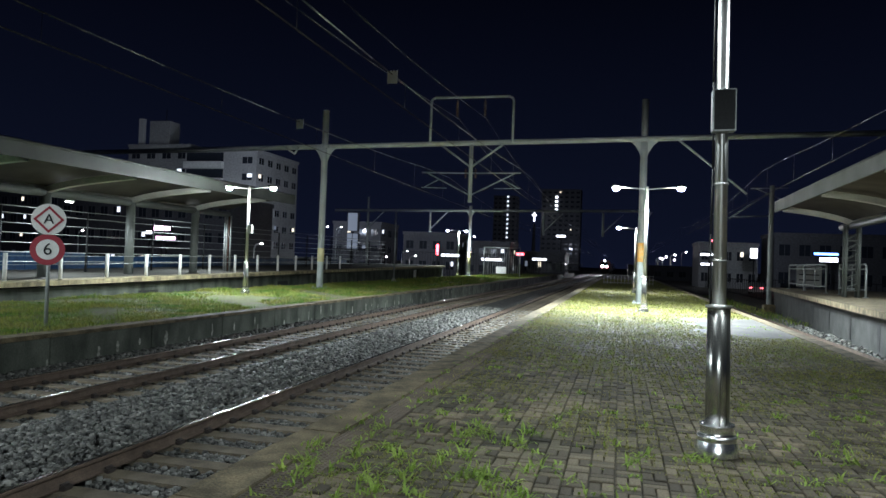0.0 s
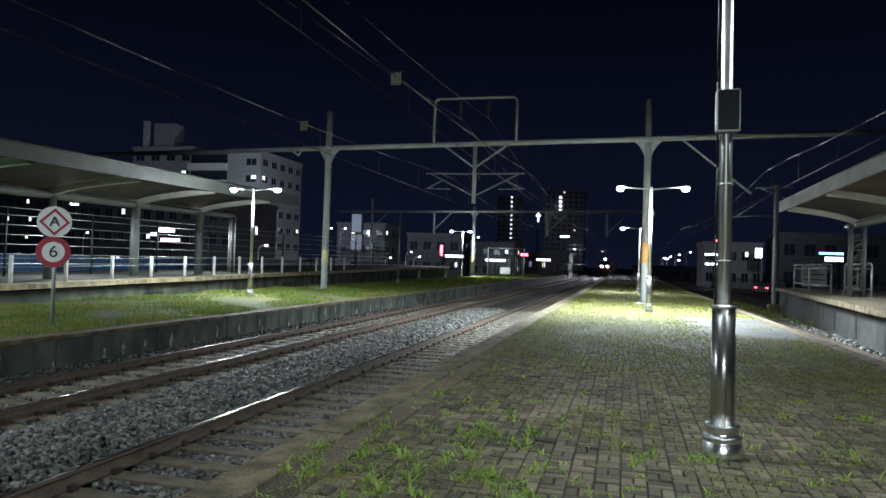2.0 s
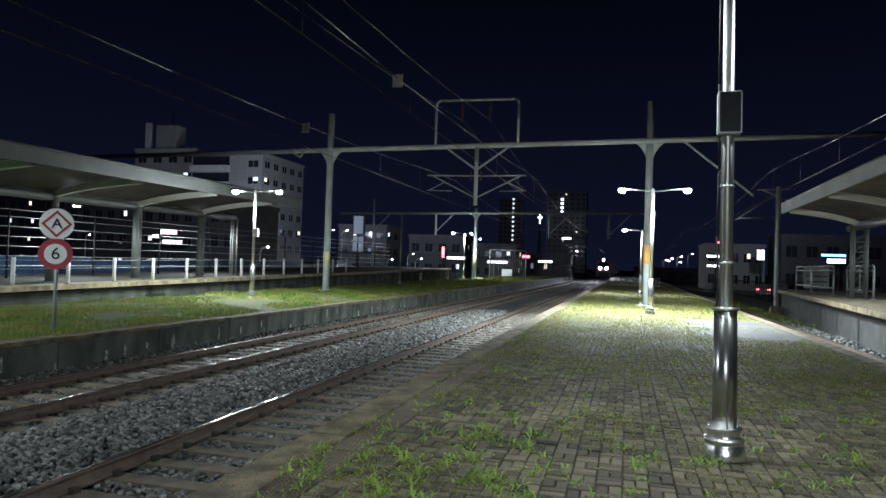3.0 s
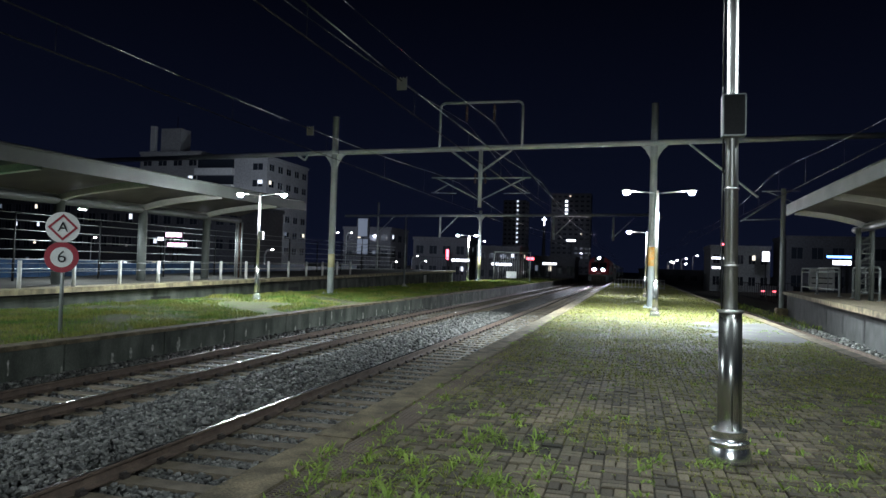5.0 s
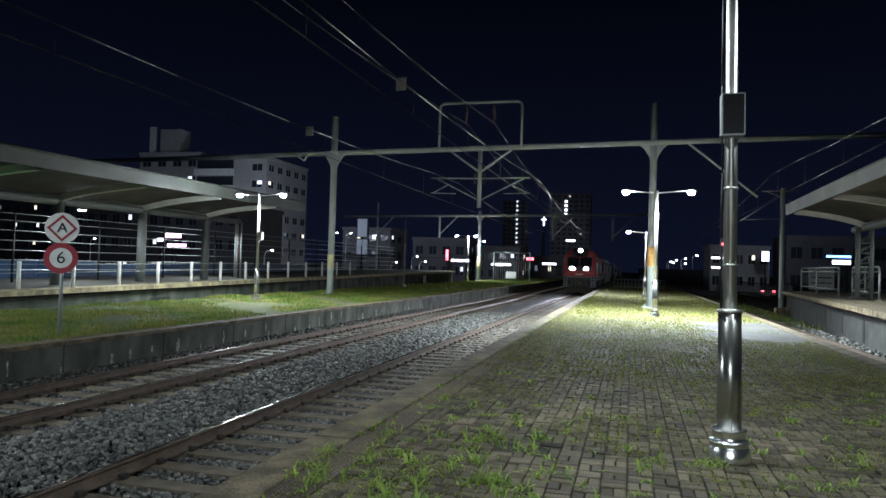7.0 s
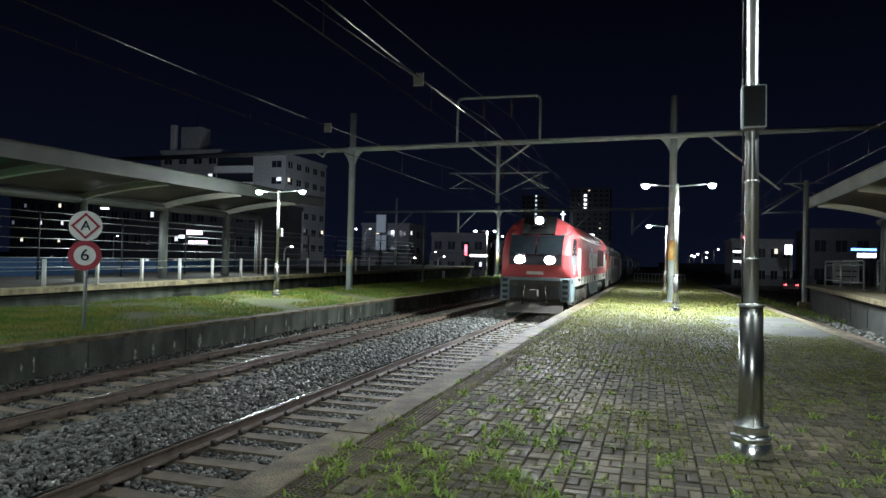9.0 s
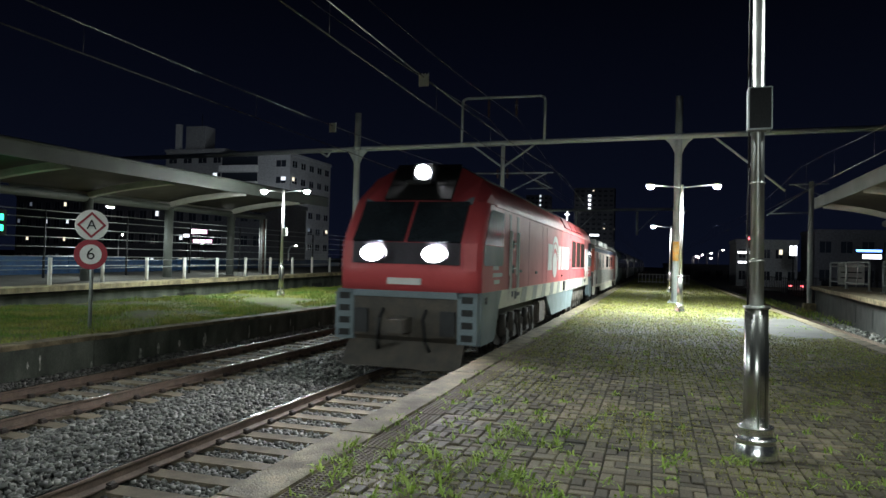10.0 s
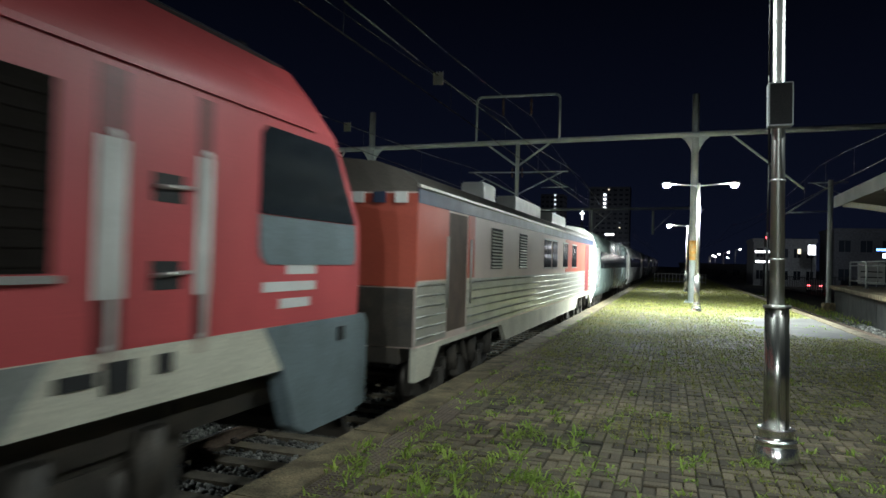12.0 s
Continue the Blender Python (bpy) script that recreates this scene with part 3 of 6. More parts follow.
for s in (1, -1):
    # gutter, stripe, belly and skirts
    part("gutter", panel(1.3, LOCO_LEN - 1.3, 3.27, 3.31, 1.4, 0.02, s), M_TRED, loco)
    part("stripe", panel(1.75, LOCO_LEN - 1.75, 1.23, 1.6, 1.37, 0.036, s), M_TCREAM, loco, "cream painted stripe")
    for k in range(10):
        y = 4.14 + k * 1.58
        part("stripe_slash", panel(y, y + 0.65, 1.235, 1.595, 1.404, 0.006, s, 0.28), M_SLASH, loco, "grey slanting bar")
    belly = prism(NEW(), [(8.35, 1.23), (15.45, 1.23), (14.6, 0.58), (9.6, 0.58)], s * 1.3, s * 1.385, "x")
    part("fuel_tank", belly, M_TGREY, loco, "blue-grey fuel tank side")
    for flip in (0, 1):
        q = [(0.28, 1.6), (0.28, 0.62), (1.3, 0.62), (1.5, 0.72), (1.72, 1.23), (2.02, 1.6)]
        if flip:
            q = [(LOCO_LEN - y, z) for y, z in q]
        sk = part("cab_skirt", prism(NEW(), q, s * 1.25, s * 1.41, "x"), M_TGREY, loco, "blue-grey cab skirt")
        y = LOCO_LEN - 0.75 if flip else 0.55
        part("socket", panel(y, y + 0.12, 1.38, 1.51, 1.41, 0.02, s), M_DARK, sk, "dark cable socket")
        # cab side window with grey lower panel
        def side_y(a, b):
            return (LOCO_LEN - b, LOCO_LEN - a) if flip else (a, b)
        q = [(0.43, 2.5), (2.12, 2.5), (2.12, 3.13), (2.05, 3.19), (1.0, 3.19), (0.88, 3.14)]
        q2 = [(0.45, 2.1), (2.0, 2.1), (2.09, 2.16), (2.12, 2.25), (2.12, 2.49), (0.42, 2.49), (0.4, 2.16)]
        if flip:
            q, q2 = [[(LOCO_LEN - y, z) for y, z in p] for p in (q, q2)]
        w = part("cab_window", prism(NEW(), q, s * 1.398, s * 1.412, "x"), M_TGLASS, loco, "dark cab side window")
        part("window_frame", prism(NEW(), q2, s * 1.398, s * 1.41, "x"), M_TGREY, w, "blue-grey panel below the glass")
        a, b = side_y(2.78, 3.58)
        dr = part("cab_door", panel(a, b, 1.62, 3.2, 1.4, 0.004, s), M_TRED, loco)
        for yy, wd in ((2.72, 0.17), (3.52, 0.23)):
            c, d = side_y(yy, yy + wd)
            part("rail_pocket", panel(c, d, 1.5, 3.22, 1.4, 0.006, s), M_DRED, loco, "dark red handrail pocket")
            part("kick_plate", panel(c + 0.005, d - 0.005, 1.9, 2.82, 1.407, 0.01, s), M_WHITE, loco, "white handrail plate")
            bm = NEW()
            tube(bm, (s * 1.44, (c + d) / 2, 1.62), (s * 1.44, (c + d) / 2, 2.85), 0.022, n=8)
            for z in (1.62, 2.85):
                tube(bm, (s * 1.39, (c + d) / 2, z), (s * 1.44, (c + d) / 2, z), 0.02, n=6)
            part("handrail", bm, M_WHITE, loco, "white steel handrail")
        c, d = side_y(3.02, 3.3)
        for z in (2.0, 2.55):
            hp = part("handle_pocket", panel(c, d, z - 0.06, z + 0.12, 1.404, 0.004, s), M_BLACK, dr, "dark handle pocket")
            bm = NEW()
            tube(bm, (s * 1.425, c + 0.02, z + 0.03), (s * 1.425, d + 0.06, z + 0.05), 0.014, n=8)
            part("door_handle", bm, M_CHROME, hp, "chrome door handle")
        for k, (u, v) in enumerate(((0.85, 1.35), (0.85, 1.7), (0.95, 1.45))):
            c, d = side_y(u + 0.35, v + 0.35)
            part("lettering_bar", panel(c, d, 2.02 - 0.14 * k, 2.1 - 0.14 * k, 1.4, 0.004, s), M_LOGO, loco, "white lettering bar")
        for u, v, z0, z1 in ((3.42, 3.64, 1.36, 1.54), (3.7, 3.98, 1.42, 1.5), (3.08, 3.22, 1.42, 1.54)):
            c, d = side_y(u, v)
            part("socket_box", panel(c, d, z0, z1, 1.405, 0.012, s), M_DARK, loco, "dark socket box in the stripe")
    # louvres
    for a, b in ((14.55, 15.92), (16.15, 17.6), (17.84, 19.28)):
        lv = part("louvre", panel(a, b, 2.05, 3.06, 1.4, 0.006, s), M_LOUVRE, loco, "dark air-intake louvre")
        part("sill", panel(a - 0.03, b + 0.03, 2.0, 2.04, 1.4, 0.03, s), M_SILVER0, lv, "bright metal sill")
        for k in range(10):
            bm = NEW()
            z = 2.1 + k * 0.097
            prism(bm, [(s * 1.405, z), (s * 1.411, z - 0.02), (s * 1.413, z - 0.012), (s * 1.408, z + 0.02)], a + 0.03, b - 0.03)
            part("slat", bm, M_LOUVRE, lv)
    # livery device: ball, two arcs and plain blocks
    bm = prism(NEW(), [(9.92 + 0.5 * math.cos(a * math.pi / 16), 2.13 + 0.39 * math.sin(a * math.pi / 16)) for a in range(32)], s * 1.4, s * 1.408, "x")
    part("livery_disc", bm, M_LOGO, loco, "white disc painted on the side")
    for r0, r1, cy in ((0.55, 0.7, 9.95), (0.76, 0.95, 9.98)):
        lo, hi = [], []
        for k in range(15):
            a = math.radians(14 + k * 11)
            fade = math.sin(math.pi * min(1, 0.15 + k / 14 * 0.85))
            w = r0 + (r1 - r0) * (0.15 + 0.85 * fade)
            lo.append((cy + r0 * math.cos(a), 2.14 + r0 * 0.95 * math.sin(a)))
            hi.append((cy + w * math.cos(a), 2.14 + w * 0.95 * math.sin(a)))
        bm = prism(NEW(), lo + hi[::-1], s * 1.4, s * 1.408, "x")
        part("livery_arc", bm, M_LOGO, loco, "white arc painted on the side")
    for a, b in ((8.42, 9.22), (10.72, 11.32), (11.5, 12.15), (12.35, 12.62), (12.85, 13.5)):
        part("livery_block", panel(a, b, 1.98, 2.76, 1.403, 0.006, s, 0.06), M_LOGO, loco, "white block painted on the side")
    for y, z in ((3.9, 1.95), (6.2, 1.9), (11.6, 1.75), (13.9, 2.3)):
        part("access_handle", panel(y, y + 0.3, z, z + 0.06, 1.4, 0.02, s), M_DARK, loco)
    for y in (5.2, 7.4, 8.2, 13.9):
        part("panel_seam", panel(y, y + 0.015, 1.62, 3.25, 1.4, 0.003, s), M_DRED, loco)
    part("battery_box", panel(12.05, 12.5, 1.28, 1.58, 1.41, 0.03, s), M_DARK, loco)
    bm = NEW()
    box(bm, s * 1.16 - 0.17, s * 1.16 + 0.17, 7.45, 8.55, 0.5, 1.12, 0.04)
    part("air_tank", bm, M_BROWN, loco, "dusty brown equipment box")
# nose: windscreen, lamp band, grille, plough, coupler
for flip in (0, 1):
    def nose(poly, a, b, material, name, label="", host=None):
        bm = NEW()
        prism(bm, [((LOCO_LEN - y if flip else y), z) for y, z in poly], a, b, "x")
        return part(name, bm, material, host or loco, label)
    for a, b in ((-1.06, -0.03), (0.03, 1.06)):
        nose([(-0.035, 2.53), (0.02, 2.5), (0.64, 3.28), (0.58, 3.31)], a, b, M_TGLASS, "windscreen", "dark raked windscreen")
    nose([(0.6, 3.27), (0.68, 3.22), (0.86, 3.36), (0.8, 3.42)], -1.1, 1.1, M_TGREY, "visor", "grey visor over the windscreen")
    nose([(-0.04, 2.1), (0.05, 2.1), (0.05, 2.5), (-0.015, 2.5)], -1.05, 1.05, M_BAND, "lamp_band", "dark lamp band across the nose")
    nose([(-0.05, 1.72), (0.03, 1.72), (0.03, 1.84), (-0.055, 1.84)], -0.33, 0.33, M_LOGO, "number_plate", "pale plate on the nose")
    for s in (-0.6, 0.6):
        bm = NEW()
        y = (LOCO_LEN + 0.17 if flip else -0.17)
        d = 1 if flip else -1
        rings = [[bm.verts.new((s + r * math.cos(a * math.pi / 12), y, 2.29 + q * math.sin(a * math.pi / 12))) for a in range(24)] for r, q in ((0.2, 0.145), (0.025, 0.025))]
        for a in range(24):
            bm.faces.new([rings[i][j] for i, j in ((0, a), (0, (a + 1) % 24), (1, (a + 1) % 24), (1, a))][::-d])
        lens = part("headlight", bm, M_HEAD if not flip else M_DARK, loco, "glowing oval headlight" if not flip else "dark oval headlight")
        # added black tube, there only to narrow the headlight beam
        bm = NEW()
        ends = [[bm.verts.new((s + 0.025 * math.cos(a * math.pi / 12), yy, 2.29 + 0.025 * math.sin(a * math.pi / 12))) for a in range(24)] for yy in (y - d * 0.002, y - d * 0.125)]
        for a in range(24):
            bm.faces.new((ends[0][a], ends[0][(a + 1) % 24], ends[1][(a + 1) % 24], ends[1][a]))
        part("lamp_tube", bm, M_BLACK, lens, "black tube added to narrow the beam")
        # added emitter, far stronger than the lens, so the headlight lights the track
        bm = NEW()
        core = [bm.verts.new((s + 0.0245 * math.cos(a * math.pi / 12), y - d * 0.12, 2.29 + 0.0245 * math.sin(a * math.pi / 12))) for a in range(24)]
        bm.faces.new(core[::-d])
        part("projector", bm, M_BEAM if not flip else M_DARK, lens, "added white emitter for the beam" if not flip else "dark copy of the beam emitter")
        bm = NEW()
        for a in range(24):
            p = [(s + r * math.cos(q * math.pi / 12), 2.29 + r * 0.71 * math.sin(q * math.pi / 12), yy) for q in (a, a + 1) for r, yy in ((0.2, y), (0.225, y - d * 0.135), (0.21, y + d * 0.02))]
            v = [bm.verts.new((x, yy, z)) for x, z, yy in p]
            bm.faces.new((v[1], v[4], v[5], v[2])), bm.faces.new((v[0], v[3], v[5], v[2]))
        part("lamp_rim", bm, M_BLACK, loco)
    y = LOCO_LEN - 1.02 if flip else 1.02
    bm = NEW()
    box(bm, -0.24, 0.24, y - 0.12, y + 0.25, 3.72, 4.1, 0.05)
    d = 1 if flip else -1
    box(bm, -0.26, 0.26, min(y, y + d * 0.42), max(y, y + d * 0.42), 3.66, 3.74, 0.02)
    hood = part("top_lamp_hood", bm, M_TROOF, loco, "dark lamp housing on the roof")
    nose([(0.65, 3.33), (1.36, 4.09), (1.335, 4.13), (0.595, 3.365)], -0.68, 0.68, M_BLACK, "roof_front", "dark panel above the windscreen")
    bm = NEW()
    yy = y + 0.135 if flip else y - 0.135
    ring = [bm.verts.new((0.15 * math.cos(a * math.pi / 12), yy, 3.92 + 0.14 * math.sin(a * math.pi / 12))) for a in range(24)]
    bm.faces.new(ring if not flip else ring[::-1])
    part("top_lamp", bm, M_HEADTOP if not flip else M_DARK, hood, "glowing roof headlight" if not flip else "dark roof headlight")
    nose([(0.1, 1.6), (0.02, 1.5), (0.05, 0.75), (0.3, 0.55), (0.6, 0.55), (0.6, 1.6)], -1.02, 1.02, M_UNDER, "buffer_beam", "dark greasy buffer beam")
    nose([(-0.02, 1.48), (0.06, 1.48), (0.06, 1.6), (-0.02, 1.6)], -1.02, 1.02, M_TGREY, "step_plate", "grey plate under the nose")
    for a in (-1.39, 1.025):
        corner = nose([(0.1, 1.598), (0.015, 1.5), (0.04, 0.66), (0.27, 0.64), (0.27, 1.598)], a, a + 0.365, M_TGREY, "corner_panel", "blue-grey corner panel")
        for k in range(4):
            z = 0.72 + 0.23 * k
            nose([(0.006, z), (0.06, z), (0.06, z + 0.12), (0.006, z + 0.12)], a + 0.08, a + 0.29, M_BLACK, "step_hole", "black step hole", corner)
    nose([(-0.2, 0.2), (-0.14, 0.2), (0.2, 0.62), (0.14, 0.66)], -1.15, 1.15, M_UNDER, "snow_plough", "dark snow plough")
    nose([(-0.5, 0.86), (-0.5, 1.1), (0.1, 1.12), (0.1, 0.84)], -0.16, 0.16, M_UNDER, "coupler")
    for s in (-0.85, 0.85):
        nose([(-0.03, 0.8), (-0.03, 1.25), (0.05, 1.25), (0.05, 0.8)], s - 0.14, s + 0.14, M_DARK, "cable_box")
    for s in (-0.42, 0.42):
        bm = NEW()
        y = LOCO_LEN - 0.04 if flip else 0.04
        d = 1 if flip else -1
        path_tube(bm, [(s, y, 1.25), (s, y + d * 0.18, 1.1), (s * 1.1, y + d * 0.16, 0.7), (s * 1.2, y, 0.5)], 0.035, 8)
        part("air_hose", bm, M_BLACK, loco)
bogie(loco, 5.45, 3, 1.75, 0.52)
bogie(loco, 18.0, 3, 1.75, 0.52)
CARS = [loco]


def generator_car():
    """Power van: ribbed steel below, painted above, with louvres and roof boxes."""
    y0, y1 = 24.7, 45.2
    car = thing("generator_van", TRACK, 0, RAIL, "red and silver ribbed generator van behind the locomotive", "railway carriage")
    prof = [(-1.4, 1.05), (1.4, 1.05), (1.4, 3.02), (1.35, 3.16), (1.18, 3.3), (0.8, 3.42), (0.3, 3.47), (-0.3, 3.47), (-0.8, 3.42), (-1.18, 3.3), (-1.35, 3.16), (-1.4, 3.02)]
    part("body", prism(NEW(), prof[:2] + [(1.4, 3.02), (-1.4, 3.02)], y0, y1), M_PINK, car)
    part("roof", prism(NEW(), [(1.42, 3.08)] + prof[3:11] + [(-1.42, 3.08), (-1.4, 3.0), (1.4, 3.0)], y0 + 0.02, y1 - 0.02), M_VROOF, car, "dull brownish metal roof")
    bm = NEW()
    box(bm, -1.2, 1.2, y0 - 0.0, y1, 0.85, 1.05)
    part("underframe", bm, M_UNDER, car)
    for a, b in ((y0 - 0.002, y0 + 0.06), ):
        bm = NEW()
        box(bm, -1.402, 1.402, a - 0.004, b, 1.82, 3.0)
        part("end_panel", bm, M_ORANGE, car, "orange-red end wall")
        bm = NEW()
        box(bm, -1.38, 1.38, a - 0.002, b, 1.06, 1.8)
        part("end_panel", bm, M_UNDER, car, "dark lower end wall")
        for k in range(9):
            u = -1.3 + k * 0.3
            bm = NEW()
            box(bm, u, u + 0.17, y0 - 0.03, y0 - 0.004, 2.88, 3.02)
            part("end_vent", bm, M_NAVY if k % 2 else M_WHITE, car, "vent block on the end wall")
        bm = NEW()
        box(bm, -0.55, 0.55, y0 - 0.55, y0, 1.1, 2.86, 0.06)
        part("gangway", bm, M_BLACK, car, "black rubber gangway")
    for s in (1, -1):
        part("cantrail", panel(y0, y1, 2.88, 3.06, 1.4, 0.014, s), M_NAVY, car, "navy stripe under the roof")
        part("drip_rail", panel(y0, y1, 3.075, 3.11, 1.4, 0.04, s), M_SILVER, car)
        part("side_panel", panel(y0, 26.0, 1.9, 2.93, 1.4, 0.006, s), M_ORANGE, car, "orange-red painted panel")
        part("side_panel", panel(27.0, 27.4, 1.9, 2.93, 1.4, 0.006, s), M_ORANGE, car, "orange-red painted panel")
        part("side_panel", panel(37.6, 44.0, 1.9, 2.93, 1.4, 0.006, s), M_ORANGE, car, "orange-red painted panel")
        part("door", panel(26.0, 26.95, 1.15, 2.85, 1.4, 0.004, s), M_DOORWAY, car, "flat doorway panel with recess shade in its colour")
        part("door", panel(42.6, 43.6, 1.15, 2.85, 1.407, 0.004, s), M_DRED, car, "flat doorway panel with recess shade in its colour")
        for yy in (25.85, 27.05):
            bm = NEW()
            tube(bm, (s * 1.45, yy, 1.5), (s * 1.45, yy, 2.5), 0.018, n=6)
            part("handrail", bm, M_CHROME, car)
        for a, b in ((y0, 25.95), (27.0, 42.55), (43.65, y1)):
            lower = part("ribbed_side", panel(a, b, 1.08, 1.88, 1.4, 0.008, s), M_SILVER, car, "ribbed stainless lower side")
            for k in range(6):
                bm = NEW()
                tube(bm, (s * 1.41, a + 0.05, 1.16 + k * 0.135), (s * 1.41, b - 0.05, 1.16 + k * 0.135), 0.013, n=6)
                part("rib", bm, M_CHROME, lower)
        for a, b in ((28.5, 29.35), (30.9, 31.7)):
            lv = part("louvre", panel(a, b, 2.03, 2.76, 1.4, 0.006, s), M_BLACK, car, "dark louvre")
            for k in range(12):
                bm = NEW()
                z = 2.06 + 0.058 * k
                prism(bm, [(s * 1.405, z), (s * 1.425, z - 0.014), (s * 1.427, z - 0.008), (s * 1.407, z + 0.016)], a + 0.04, b - 0.04)
                part("slat", bm, M_SILVER, lv)
        for a, b in ((33.9, 34.95), (35.2, 36.0), (37.1, 38.05), (39.0, 40.1)):
            fr = part("window", panel(a, b, 2.05, 2.74, 1.4, 0.01, s), M_TGLASS, car, "dark window")
            for c, d, e, f in ((a - 0.04, b + 0.04, 2.01, 2.05), (a - 0.04, b + 0.04, 2.74, 2.78)):
                part("window_frame", panel(c, d, e, f, 1.4, 0.016, s), M_SILVER, fr)
        sk = [(24.75, 1.05), (24.75, 0.62), (25.3, 0.62), (25.7, 0.98), (29.4, 0.98), (29.8, 0.66), (40.2, 0.66), (40.6, 0.98), (44.2, 0.98), (44.6, 0.62), (45.1, 0.62), (45.1, 1.05)]
        part("skirt", prism(NEW(), sk, s * 1.33, s * 1.41, "x"), M_TCREAM, car, "cream side skirt")
    for a, b in ((29.2, 30.1), (32.0, 35.2), (37.1, 39.8)):
        bm = NEW()
        box(bm, 0.6, 1.05, a, b, 3.25, 3.66, 0.03)
        part("roof_box", bm, M_WHITE, car, "pale roof equipment box")
    bogie(car, 27.5, 2, 2.2, 0.43)
    bogie(car, 42.4, 2, 2.2, 0.43)
    return car


def coach(y0, y1, paint, label, wheels=False):
    car = thing("passenger_coach", TRACK, 0, RAIL, label, "railway carriage", "passenger coaches")
    prof = [(-1.3, 0.75), (1.3, 0.75), (1.42, 1.1), (1.45, 1.9), (1.4, 2.9), (1.25, 3.35), (0.9, 3.6), (0.3, 3.7), (-0.3, 3.7), (-0.9, 3.6), (-1.25, 3.35), (-1.4, 2.9), (-1.45, 1.9), (-1.42, 1.1)]
    bm = prism(NEW(), prof, y0, y1)
    for f in bm.faces:
        f.smooth = len(f.verts) == 4
    part("body", bm, paint, car)
    for s in (1, -1):
        k = 0
        y = y0 + 2.6
        while y < y1 - 3.2:
            q = part("window", prism(NEW(), [(s * 1.432, 1.95), (s * 1.452, 1.95), (s * 1.43, 2.7), (s * 1.405, 2.7)], y, y + 1.35), M_TGLASS, car, "dark reflective window")
            y += 1.5
        for yy in (y0 + 1.0, y1 - 1.9):
            part("door", prism(NEW(), [(s * 1.42, 1.15), (s * 1.452, 1.3), (s * 1.458, 1.9), (s * 1.425, 2.85), (s * 1.4, 2.85)], yy, yy + 0.9), M_COACHW, car)
    part("end_fairing", prism(NEW(), [(x * 1.012, (z - 2) * 1.012 + 2) for x, z in prof], y0 - 0.06, y0 + 0.5), M_WHITE, car, "white end fairing")
    bm.free()
    bm = NEW()
    box(bm, -0.5, 0.5, y0 - 0.45, y0 - 0.05, 1.0, 3.1, 0.05)
    part("gangway", bm, M_BLACK, car, "black rubber gangway")
    for yc in (y0 + 3.6, y1 - 3.6):
        n = len(WHEELSETS)
        bogie(car, yc, 2, 2.2, 0.43)
        del WHEELSETS[n:]
    return car


CARS.append(generator_car())
for k in range(6):
    a = 45.75 + 23.6 * k
    CARS.append(coach(a, a + 23.1, (M_COACH, M_COACHW, M_COACH)[k % 3], ("glossy grey-green passenger coach with white end", "silver passenger coach with white end")[k % 3 == 1]))

# ---- wires ----
def wire_run(x, zc, zm, y0, y1, label, r=0.012):
    w = thing("overhead_line", x, 0, 0, label, "overhead line", "overhead lines")
    bm = NEW()
    tube(bm, (0, y0, zc), (0, y1, zc), r, n=5)
    part("contact_wire", bm, M_WIRE, w)
    bm = NEW()
    ys = np.linspace(y0, y1, 60)
    path_tube(bm, [(0, y, zm - 0.8 * (1 - ((y - 34.6) / 25 % 2 - 1) ** 2)) for y in ys], r, 5)
    part("messenger_wire", bm, M_WIRE, w)
    for k, y in enumerate(np.arange(y0 + 5, y1 - 5, 5.0)):
        bm = NEW()
        zz = zm - 0.8 * (1 - ((y - 34.6) / 25 % 2 - 1) ** 2)
        tube(bm, (0, y, zc), (0, y, zz), 0.005, n=4)
        part("dropper", bm, M_WIRE, w)
    return w


for x, label in ((TRACK, "contact and messenger wires over the near track"), (TRACK_FAR, "contact and messenger wires over the second track"),
                 (6.5, "contact and messenger wires over the side track")):
    lift = 0.39 if x > 0 else 0
    w = wire_run(x, 4.79 + lift, 6.05 + lift, -15.4, 260, label)
    if x < 0:
        y, z = (13.75, 5.23) if x == TRACK else (18.5, 5.31)
        bm = NEW()
        prism(bm, [(-0.1, -0.13), (0.1, -0.13), (0.1, 0.13), (0.06, 0.09), (0.03, 0.13), (0, 0.09), (-0.03, 0.13), (-0.06, 0.09), (-0.1, 0.13)], y - 0.015, y + 0.015)
        bm.transform(Matrix.Translation((0, 0, z)))
        part("marker_plate", bm, M_WHITE, w, "pale notched marker plate")
for x, z in ((-7.83, 8.85), (-6.43, 8.85)):
    bm = NEW()
    path_tube(bm, [(x, y, z - 1.05 * (1 - ((y - 34.6) / 25 % 2 - 1) ** 2)) for y in np.linspace(-20, 250, 60)], 0.01, 5)
    tagged(new("feeder_wire", mesh_of("feeder_wire", bm, M_WIRE)), "thin feeder wire strung over the tracks", "overhead line", "feeder wires")

# second portal further along the line
g2 = gantry("catenary_portal", -17.9, 3.1, 85.5, 8.0, 8.3, 8.6, "far tubular steel portal across the tracks", r=0.2, ext_l=18.0)
for x in (0.0,):
    part("warning_band", tube(NEW(), (x, 0, 1.4), (x, 0, 2.9), 0.21, n=14), M_YELLOW, g2, "faded yellow warning band")
for x in (-13.5, -5.2, 9.0, 16.0):
    bm = NEW()
    tube(bm, (x, 0.2, 8.0 if x > -10 else 9.6), (x, 0.2, 5.2 if x > -10 else -0.3), 0.13, n=8)
    tube(bm, (x, 0.2, 5.6), (x + 2.3, 0.2, 7.9), 0.06, n=6)
    part("drop_post", bm, M_MAST, g2)
